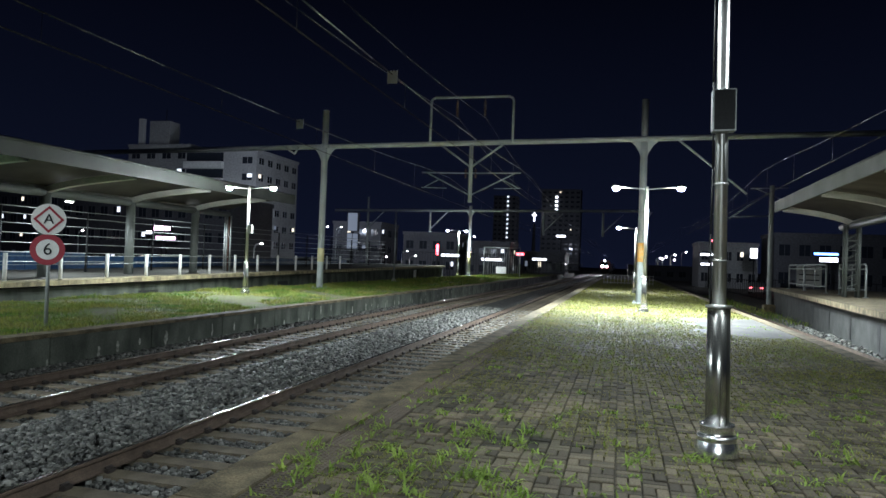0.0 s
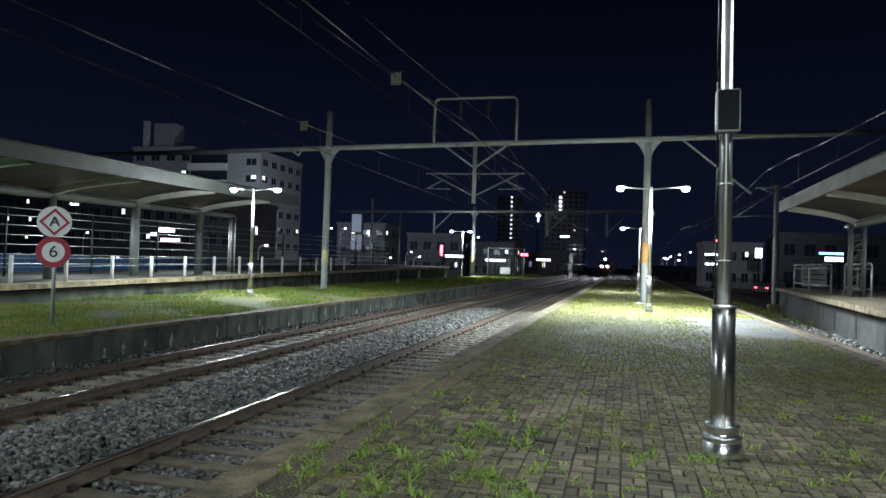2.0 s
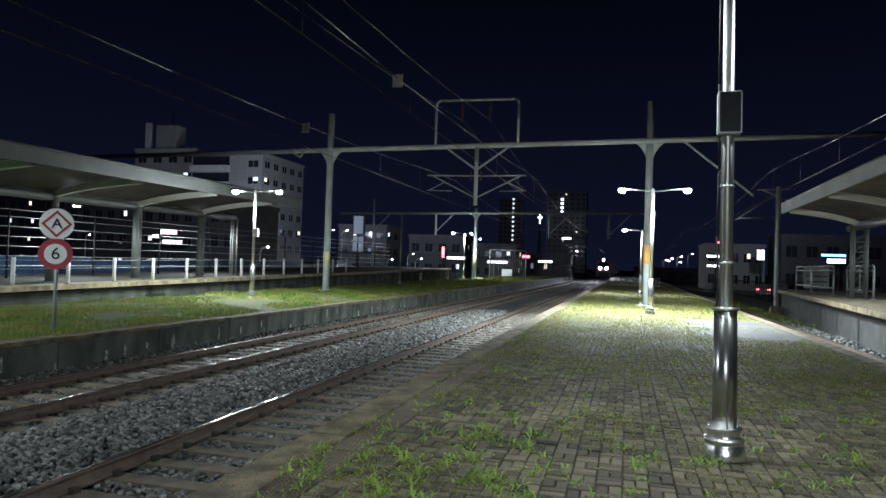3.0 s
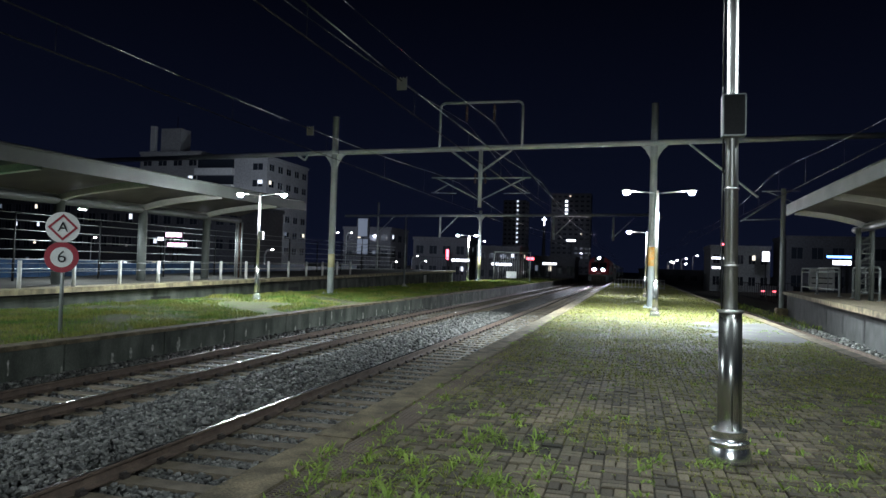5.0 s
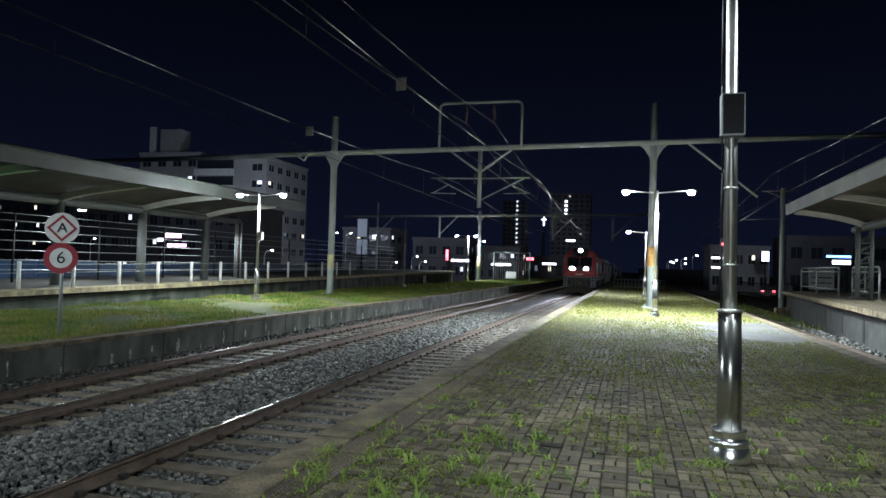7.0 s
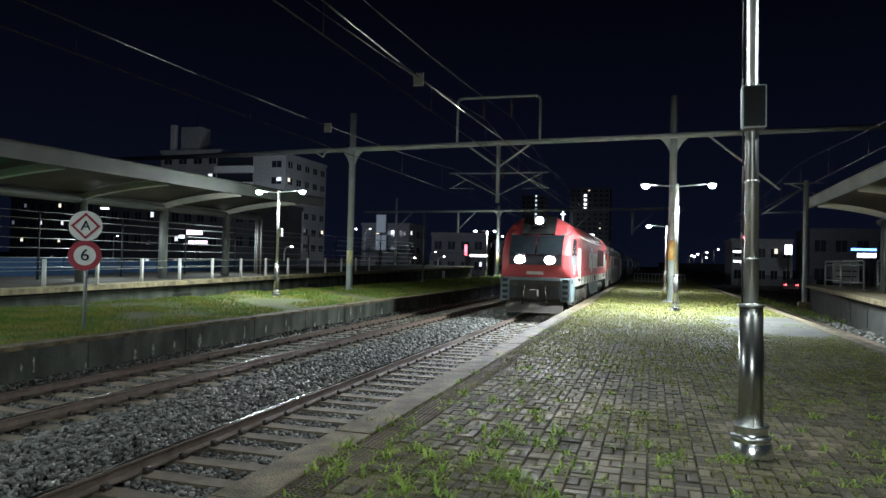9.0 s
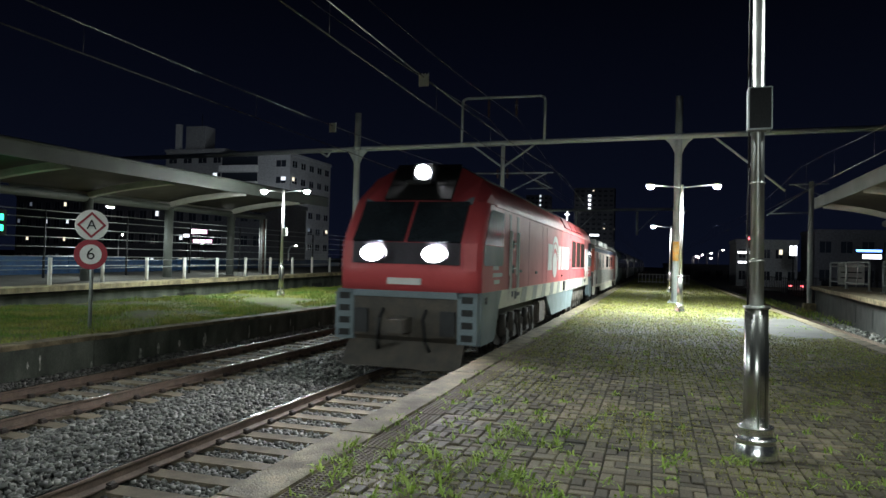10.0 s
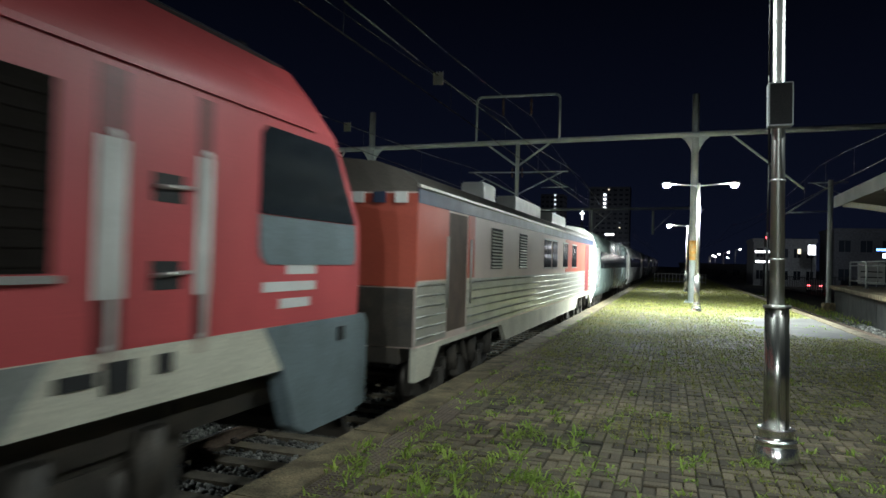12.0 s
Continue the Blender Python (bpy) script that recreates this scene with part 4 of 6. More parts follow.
# side-track mast with a cantilever
sm = thing("catenary_mast", 9.75, 50.6, -0.9, "slim grey catenary mast by the side track", "catenary mast")
part("mast", tube(NEW(), (0, 0, 0), (0, 0, 8.3), 0.16, 0.15, 14), M_MAST, sm)
bm = NEW()
box(bm, -0.35, 0.35, -0.35, 0.35, 0, 0.5, 0.05)
part("footing", bm, M_CONC, sm)
bm = NEW()
tube(bm, (0, 0, 7.9), (-2.6, 0, 6.1), 0.05), tube(bm, (0, 0, 6.3), (-2.5, 0, 6.2), 0.04), tube(bm, (-1.3, 0, 8.1), (1.0, 0, 8.15), 0.035), tube(bm, (-1.0, 0, 8.1), (0.6, 0, 7.4), 0.03)
part("cantilever", bm, M_STEEL, sm)

# further lamp posts
p3 = lamp_post(1.19, 49.0, 4.35, "platform lamps", "far steel lamp post with one lit head", heads=(-1.0, 0.25))
p4 = lamp_post(-18.6, 82.5, 5.4, "platform lamps", "far twin-headed lamp post on the grass", heads=(-1.3, 0.75), sleeve=1.2)
post = thing("utility_post", -15.93, 50.1, 0, "slim galvanised post on the grass", "post")
part("pole", tube(NEW(), (0, 0, 0), (0, 0, 5.2), 0.075, 0.05, 12), M_STEEL, post)
bm = NEW()
lathe(bm, [(0.2, 0), (0.2, 0.05), (0.1, 0.22), (0.08, 0.3)], 14)
part("base_cover", bm, M_CHROME, post)
area_lamp("lamp", 0.2, 49.0, 4.15, 220, 0.2)
area_lamp("lamp", -18.5, 82.5, 5.2, 500, 0.25)

# ---- signs on the grassy platform ----
def stop_sign():
    s = thing("stop_marker", -11.52, 13.15, 0, "red and white round marker discs on a grey post", "railway sign", rz=-0)
    part("post", tube(NEW(), (0, 0.04, -0.05), (0, 0.04, 2.3), 0.04, 0.04, 12), M_STEEL, s)
    turn = Matrix.Rotation(math.radians(42), 4, "Z")

    def disc(r, y0, y1, z, n=40):
        bm = NEW()
        tube(bm, (0, y1, z), (0, y0, z), r, r, n)
        bm.transform(turn)
        return bm
    top = part("upper_disc", disc(0.33, -0.03, 0.0, 2.24), M_WHITE, s, "white disc with red diamond")
    bm = NEW()
    for a, b in (((0, 0.29), (0.29, 0)), ((0.29, 0), (0, -0.29)), ((0, -0.29), (-0.29, 0)), ((-0.29, 0), (0, 0.29))):
        prism(bm, [(a[0], 2.24 + a[1]), (b[0], 2.24 + b[1]), (b[0] * 0.78, 2.24 + b[1] * 0.78), (a[0] * 0.78, 2.24 + a[1] * 0.78)], -0.036, -0.0302)
    bm.transform(turn)
    part("diamond", bm, M_RED, top, "red diamond outline")
    low = part("lower_disc", disc(0.33, -0.03, 0.0, 1.6), M_RED, s, "red ring with white centre")
    part("white_centre", disc(0.215, -0.034, -0.0301, 1.6), M_WHITE, low)
    for text, z, host, size in (("A", 2.24, top, 0.3), ("6", 1.6, low, 0.36)):
        cu = bpy.data.curves.new("letter", "FONT")
        cu.body, cu.size, cu.align_x, cu.align_y, cu.extrude = text, size, "CENTER", "CENTER", 0.002
        ob = new("letter", cu)
        me = bpy.data.meshes.new_from_object(ob)
        bpy.data.objects.remove(ob)
        me.materials.clear()
        me.materials.append(M_BLACK)
        me.transform(turn @ Matrix.Translation((0, -0.04, z)) @ Matrix.Rotation(math.pi / 2, 4, "X"))
        part("letter", me, M_BLACK, host, "black letter" if text == "A" else "black numeral")
    return s


stop_sign()

# ---- canopied platform beyond the grass ----
M_FASCIA = mat("canopy_fascia_paint", (0.12, 0.13, 0.118), (0.085, 0.093, 0.083), rough=0.5, scale=0.8, bump=0.03)
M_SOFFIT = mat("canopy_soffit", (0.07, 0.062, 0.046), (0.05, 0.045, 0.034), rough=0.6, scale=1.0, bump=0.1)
M_RIB = mat("pale_rib_paint", (0.6, 0.6, 0.55), (0.5, 0.5, 0.46), rough=0.5, bump=0.03)
M_PLAT = mat("platform_concrete_yellowish", (0.4, 0.34, 0.19), (0.16, 0.135, 0.08), rough=0.85, scale=3.0, bump=0.3, contrast=2.2, stretch=(1, 1, 0.4))
M_EASTWALL = mat("dark_east_wall", (0.045, 0.046, 0.042), (0.025, 0.026, 0.024), rough=0.9, scale=1.6, bump=0.3)
M_DECK = mat("dark_platform_deck", (0.06, 0.056, 0.046), (0.035, 0.033, 0.028), rough=0.85, scale=1.2, bump=0.2)
M_BLUE = mat("blue_hoarding", (0.018, 0.06, 0.14), (0.01, 0.03, 0.08), rough=0.4, bump=0.02)
RISE = 0.012


def zl(y, base):
    return base + RISE * (y - 20)


def west_platform():
    y0, y1 = 4, 78
    bm = NEW()
    for (ya, yb) in ((y0, y1),):
        v = [bm.verts.new((x, y, z)) for y in (ya, yb) for x, z in ((-19.3, -0.9), (-19.3, zl(y, 0.2)), (-28, zl(y, 0.2)), (-28, -0.9))]
        for q in ((0, 1, 5, 4), (1, 2, 6, 5), (2, 3, 7, 6), (0, 4, 7, 3), (0, 3, 2, 1), (4, 5, 6, 7)):
            bm.faces.new([v[i] for i in q])
    bmesh.ops.recalc_face_normals(bm, faces=bm.faces)
    wp = setting("west_platform", bm, M_WALL, "raised platform with dark recessed wall", "platform")
    y = y0
    while y < y1:
        bm = NEW()
        v = [bm.verts.new((x, yy, zl(yy, z))) for yy in (y + 0.01, y + 1.99) for x, z in ((-19.0, 0.28), (-19.0, 0.45), (-20.0, 0.45), (-20.0, 0.28))]
        for q in ((0, 1, 5, 4), (1, 2, 6, 5), (2, 3, 7, 6), (0, 4, 7, 3), (0, 3, 2, 1), (4, 5, 6, 7)):
            bm.faces.new([v[i] for i in q])
        bmesh.ops.recalc_face_normals(bm, faces=bm.faces)
        part("edge_slab", bm, M_PLAT, wp, "yellowish concrete edge slab")
        y += 2.0
    bm = NEW()
    v = [bm.verts.new((x, yy, zl(yy, 0.44))) for yy in (y0, y1) for x in (-20.0, -28.0)]
    bm.faces.new((v[0], v[1], v[3], v[2]))
    part("deck", bm, M_DECK, wp)
    for y in (26.2, 38.5, 17.0):
        bm = NEW()
        box(bm, -19.31, -19.295, y, y + 1.3, zl(y, -0.35), zl(y, -0.12))
        part("drain_hole", bm, M_BLACK, wp, "black drain opening")
    # white posts with cables
    post_me = mesh_of("barrier_post", tube(NEW(), (0, 0, 0), (0, 0, 0.95), 0.07, 0.07, 10), M_WHITE)
    for k in range(15):
        y = 15.2 + 2.42 * k
        ob = tagged(new("barrier_post", post_me), "short white barrier post on the platform", "post", "barrier posts")
        ob.location = (-19.8, y, zl(y, 0.45))
    cb = NEW()
    for z in (0.55, 0.85):
        tube(cb, (-19.8, 15.2, zl(15.2, 0.45) + z), (-19.8, 49, zl(49, 0.45) + z), 0.012, n=5)
    tagged(new("barrier_cable", mesh_of("barrier_cable", cb, M_STEEL)), "thin steel cables strung between the white posts", "cable")
    # tall wire fence and blue hoarding behind
    fence = thing("wire_fence", -24, 0, 0, "dark tall wire fence with posts behind the platform", "fence")
    for k in range(14):
        y = 9.5 + 4.75 * k
        part("post", tube(NEW(), (0, y, zl(y, 0.4)), (0, y, 3.3), 0.05, 0.05, 8), M_DARK, fence)
    for z in (0.95, 1.35, 1.75, 2.15, 2.55, 2.95, 3.25):
        part("rail", tube(NEW(), (0, 9.5, z), (0, 71.3, z + 0.2), 0.022, 0.022, 5), M_STEEL, fence)
    hb = thing("hoarding", -27, 0, 0.4, "blue hoarding sheet behind the wire fence", "hoarding")
    for k in range(15):
        bm = NEW()
        y = 8 + 4 * k
        box(bm, -0.04, 0.04, y + 0.02, y + 3.98, 0, 0.85 + 0.08 * (k % 3))
        part("sheet", bm, M_BLUE, hb)


west_platform()


def canopy(x_edge, x_mid, y0, y1, z_edge, z_mid, rise, col_ys, label, lattice=False, foot=0.5):
    """Gull-wing canopy: wings climb from the middle beam to the outer fascia on curved ribs."""
    c = thing("platform_canopy", x_mid, 0, 0, label, "canopy", "platform canopies")
    d = x_edge - x_mid
    n = 10

    def wing(u, s):
        return s * d * u, z_mid + 0.25 + (z_edge - z_mid - 0.25) * (1 - (1 - u) ** 2.6)
    for s in (1, -1):
        bm = NEW()
        grid = []
        for y in (y0, y1):
            for t_ in (0.0, 0.12):
                grid.append([bm.verts.new((wing(k / n, s)[0], y, wing(k / n, s)[1] + t_ + rise * (y - y0))) for k in range(n + 1)])
        a, a2, b, b2 = grid
        for k in range(n):
            for p, q in ((a, b), (a2, b2)):
                bm.faces.new((p[k], p[k + 1], q[k + 1], q[k])).smooth = True
            bm.faces.new((a[k], a[k + 1], a2[k + 1], a2[k])), bm.faces.new((b[k], b[k + 1], b2[k + 1], b2[k]))
        bm.faces.new((a[n], b[n], b2[n], a2[n]))
        bmesh.ops.recalc_face_normals(bm, faces=bm.faces)
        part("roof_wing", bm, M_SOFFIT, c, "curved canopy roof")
        bm = NEW()
        x = s * d
        v = [bm.verts.new((x + dx, y, z_edge + dz + rise * (y - y0))) for y in (y0 - 0.05, y1 + 0.05) for dx, dz in ((0, -0.2), (0.08 * (1 if d * s > 0 else -1), -0.2), (0.08 * (1 if d * s > 0 else -1), 0.28), (0, 0.28))]
        for q in ((0, 1, 5, 4), (1, 2, 6, 5), (2, 3, 7, 6), (0, 4, 7, 3), (0, 3, 2, 1), (4, 5, 6, 7)):
            bm.faces.new([v[i] for i in q])
        bmesh.ops.recalc_face_normals(bm, faces=bm.faces)
        f = part("fascia", bm, M_FASCIA, c, "pale painted fascia")
        bm = NEW()
        tube(bm, (x * 1.012, y0, z_edge + 0.3), (x * 1.012, y1, z_edge + 0.3 + rise * (y1 - y0)), 0.06, n=8)
        part("gutter", bm, M_FASCIA, f)
        for y in col_ys:
            bm = NEW()
            pts = [Vector((wing(k / n, s)[0], y, wing(k / n, s)[1] - 0.06 - 0.1 * math.sin(k / n * math.pi) + rise * (y - y0))) for k in range(n + 1)]
            for p, q in zip(pts, pts[1:]):
                h = 0.22
                vs = [bm.verts.new(w + Vector((0, dy, dz))) for w in (p, q) for dy, dz in ((-0.11, -h), (0.11, -h), (0.11, 0.02), (-0.11, 0.02))]
                for f4 in ((0, 1, 5, 4), (1, 2, 6, 5), (2, 3, 7, 6), (3, 0, 4, 7)):
                    bm.faces.new([vs[i] for i in f4])
            bmesh.ops.recalc_face_normals(bm, faces=bm.faces)
            part("rib", bm, M_RIB, c, "curved pale rib")
    bm = NEW()
    tube(bm, (0, y0, z_mid), (0, y1, z_mid + rise * (y1 - y0)), 0.16, n=12)
    part("main_beam", bm, M_FASCIA, c)
    for y in col_ys:
        bm = NEW()
        zt = z_mid + rise * (y - y0)
        if lattice:
            for dx in (-0.27, 0.27):
                for dy in (-0.2, 0.2):
                    tube(bm, (dx, y + dy, foot), (dx, y + dy, zt), 0.06, n=8)
            z = foot + 0.3
            while z < zt - 0.4:
                for dy in (-0.2, 0.2):
                    tube(bm, (-0.27, y + dy, z), (0.27, y + dy, z + 0.4), 0.02, n=6)
                    tube(bm, (-0.27, y + dy, z), (0.27, y + dy, z), 0.02, n=6)
                z += 0.45
        else:
            tube(bm, (0, y, foot), (0, y, zt), 0.2, 0.2, 16)
        part("column", bm, M_FASCIA, c)
    return c


west_canopy = canopy(-17.5, -21.5, 3.0, 36.5, 4.42, 3.6, 0.008, (8.5, 13.4, 18.4, 23.4, 28.3, 33.3), "grey gull-wing platform canopy on round columns", foot=0.4)


for k in range(4):
    bm = NEW()
    tube(bm, (0.5 - 0.28 * k, 36.0 + 0.25 * k, 0.4), (0.5 - 0.28 * k, 36.0 + 0.25 * k, 3.75), 0.045, n=8)
    part("downpipe", bm, M_STEEL if k != 1 else M_INSUL, west_canopy, "slim downpipe at the canopy end")
bm = NEW()
for z in (1.2, 2.6):
    tube(bm, (0.55, 35.95, z), (-0.4, 36.8, z), 0.02, n=6)
part("pipe_bracket", bm, M_DARK, west_canopy)


# ---- fenced platform on the other side ----
def east_platform():
    k = 0.089
    y0, y1 = 18.0, 52.0

    def ex(y):
        return 7.3 + k * (y - 22.7)
    bm = NEW()
    v = [bm.verts.new((x, y, z)) for y in (y0, y1) for x, z in ((ex(y) + 0.45, -0.95), (ex(y) + 0.45, 0.5), (30, 0.5), (30, -0.95))]
    for q in ((0, 1, 5, 4), (1, 2, 6, 5), (2, 3, 7, 6), (0, 4, 7, 3), (0, 3, 2, 1), (4, 5, 6, 7)):
        bm.faces.new([v[i] for i in q])
    bmesh.ops.recalc_face_normals(bm, faces=bm.faces)
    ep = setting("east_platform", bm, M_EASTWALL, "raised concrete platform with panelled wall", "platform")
    bm = NEW()
    v = [bm.verts.new((x, y, z)) for y in (y0, y1 + 0.1) for x, z in ((ex(y), 0.51), (ex(y), 0.7), (30, 0.7), (30, 0.51))]
    for q in ((0, 1, 5, 4), (1, 2, 6, 5), (2, 3, 7, 6), (0, 4, 7, 3), (0, 3, 2, 1), (4, 5, 6, 7)):
        bm.faces.new([v[i] for i in q])
    bmesh.ops.recalc_face_normals(bm, faces=bm.faces)
    part("deck_slab", bm, M_CONC, ep, "pale deck slab overhanging the wall")
    # flat black plates give the shade of wall recesses, no hollow is cut
    for y in (24.5, 28.5, 32.5, 36.5):
        bm = NEW()
        v = [bm.verts.new((ex(yy) + dx, yy, z)) for yy in (y, y + 0.35) for dx, z in ((0.44, -0.6), (0.44, 0.2), (0.5, 0.2), (0.5, -0.6))]
        for q in ((0, 1, 5, 4), (1, 2, 6, 5), (2, 3, 7, 6), (0, 4, 7, 3), (0, 3, 2, 1), (4, 5, 6, 7)):
            bm.faces.new([v[i] for i in q])
        part("wall_recess", bm, M_BLACK, ep, "black plate for a shaded wall recess")

    def guard(x, y, w, label):
        g = thing("guard_rail", x, y, 0.7, label, "guard rail", "platform guard rails")
        bm = NEW()
        h = 1.5
        path_tube(bm, [(0, 0, 0), (0, 0, h - 0.16), (0, 0.05, h - 0.04), (0, 0.16, h), (0, w - 0.16, h), (0, w - 0.05, h - 0.04), (0, w, h - 0.16), (0, w, 0)], 0.05, 8)
        part("frame", bm, M_STEEL, g)
        for z in (0.35, h - 0.22):
            part("cross_rail", tube(NEW(), (0, 0, z), (0, w, z), 0.035, n=8), M_STEEL, g)
        for k in (0.5,):
            part("upright", tube(NEW(), (0, w * k, 0.35), (0, w * k, h), 0.03, n=8), M_STEEL, g)
        for y_ in (0, w):
            bm = NEW()
            box(bm, -0.1, 0.1, y_ - 0.1, y_ + 0.1, 0, 0.02)
            part("foot_plate", bm, M_STEEL, g)
    guard(10.95, 35.9, 3.9, "galvanised tubular guard rail along the platform")
    guard(10.75, 41.4, 4.4, "galvanised tubular guard rail along the platform")
    guard(10.85, 46.4, 3.8, "galvanised tubular guard rail along the platform")
    b = thing("notice_board", 12.2, 51.0, 0.7, "white notice panel standing at the platform end", "notice board")
    bm = NEW()
    box(bm, -0.75, 0.75, -0.04, 0.04, 0.15, 1.5, 0.03)
    part("panel", bm, M_WHITE, b)
    for x in (-0.3, 0.3):
        part("leg", tube(NEW(), (x, 0.05, 0), (x, 0.05, 1.2), 0.025, n=8), M_STEEL, b)
    for z in (0.55, 0.9):
        bm = NEW()
        box(bm, -0.6, 0.6, -0.046, -0.0405, z, z + 0.07)
        part("text_bar", bm, M_DARK, b, "grey bar of small print")


east_platform()
canopy(7.5, 10.4, 21.5, 37.6, 4.95, 4.1, -0.01, (23.1, 29.6, 36.1), "grey gull-wing canopy on lattice columns", lattice=True, foot=0.7)

M_TUBE = emit("tube_light", (0.95, 1.0, 0.92), 14)


def tube_light(x, y, z, power):
    s = thing("tube_light", x, y, z, "fluorescent tube light under the canopy beam", "lamp", "canopy lights")
    bm = NEW()
    box(bm, -0.08, 0.08, -0.27, 0.27, 0.02, 0.3, 0.01)
    part("housing", bm, M_STEEL, s)
    part("tube", tube(NEW(), (0, -0.2, 0), (0, 0.2, 0), 0.025, n=8), M_TUBE, s, "glowing tube")
    area_lamp("lamp", x, y, z - 0.06, power, 0.5)


for y in (15.9, 25.8, 35.0):
    tube_light(-22.6, y, 3.6, 90)
for y in (26.5, 33.0):
    tube_light(11.2, y, 4.2, 45)

# ---- end fence, boundary fences ----
def picket(name, p, q, h, n, label, base=0.0, thick=0.02, material=None):
    f = thing(name, p[0], p[1], base, label, "fence", "boundary fences")
    d = Vector((q[0] - p[0], q[1] - p[1], 0))
    material = material or M_DARK
    for z in (0.15, h - 0.08):
        part("rail", tube(NEW(), (0, 0, z), (d.x, d.y, z), thick * 1.2, n=6), material, f)
    me = mesh_of("picket", tube(NEW(), (0, 0, 0), (0, 0, h), thick, thick, 6), material)
    for k in range(n + 1):
        ob = new("picket", me)
        ob.parent, ob.location = f, d * (k / n)
    return f


picket("end_fence", (-1.3, 72.5), (3.4, 72.5), 0.95, 14, "pale low railing across the platform end", 0.0, 0.025, M_WHITE)
picket("far_fence", (-40, 92), (-13, 100), 3.4, 70, "dark picket fence before the town", -0.5, 0.03)
picket("far_fence", (-12.5, 100), (-7.5, 150), 2.6, 40, "dark picket fence beside the line", -0.5, 0.03)
picket("far_fence", (-27.5, 80), (-40, 92), 3.4, 40, "dark picket fence before the town", -0.5, 0.03)
picket("far_fence", (13, 70), (40, 64), 2.0, 60, "dark picket fence along the street", -0.9, 0.03)
picket("far_fence", (13, 70), (13, 140), 1.8, 60, "dark picket fence along the street", -0.9, 0.03)
gate = thing("fence_gate", -16.6, 88.5, 0, "galvanised mesh gate in a portal frame", "gate")
bm = NEW()
path_tube(bm, [(0, 0, 0), (0, 0, 3.6), (4.6, 0, 3.6), (4.6, 0, 0)], 0.07, 8)
part("gate_frame", bm, M_STEEL, gate)
for k in range(15):
    part("bar", tube(NEW(), (0.3 + 0.29 * k, 0, 0.1), (0.3 + 0.29 * k, 0, 3.1), 0.02, n=5), M_STEEL, gate)
bm = NEW()
box(bm, 1.6, 2.9, -0.08, -0.04, 0.35, 1.2, 0.01)
part("plate", bm, M_WHITE, gate, "pale plate on the gate")
for k in range(5):
    ob = tagged(new("marker_post", mesh_of("marker_post", tube(NEW(), (0, 0, 0), (0, 0, 1.0), 0.06, 0.06, 8), M_WHITE)), "short pale post in the far grass", "post", "marker posts")
    ob.location = (-18.5 - 0.6 * k, 64 + 2.5 * k, -0.3)

# ---- town ----
M_APT = mat("pale_apartment_render", (0.42, 0.42, 0.41), (0.34, 0.34, 0.33), rough=0.85, scale=0.15, fine=4, bump=0.05)
M_APT2 = mat("grey_building_render", (0.12, 0.12, 0.13), (0.085, 0.085, 0.095), rough=0.85, scale=0.2, fine=4, bump=0.05)
M_PANE = glass("window_pane", (0.03, 0.035, 0.045), 0.1)
M_LITW = emit("lit_window_white", (0.9, 0.95, 1.0), 0.6)
M_LITY = emit("lit_window_warm", (1.0, 0.85, 0.6), 0.7)
M_LITD = emit("dim_lit_window", (0.75, 0.85, 1.0), 0.06)
M_NEONB = emit("blue_sign_light", (0.12, 0.3, 1.0), 3.5)
M_NEONW = emit("white_sign_light", (0.95, 0.97, 1.0), 1.8)
M_NEONR = emit("red_light", (1.0, 0.08, 0.1), 4.0)
M_NEONP = emit("pink_sign_light", (1.0, 0.55, 0.75), 2.0)
M_NEONG = emit("green_light", (0.05, 1.0, 0.35), 2.2)
M_STREET = emit("street_lamp_light", (1.0, 0.92, 0.84), 14)


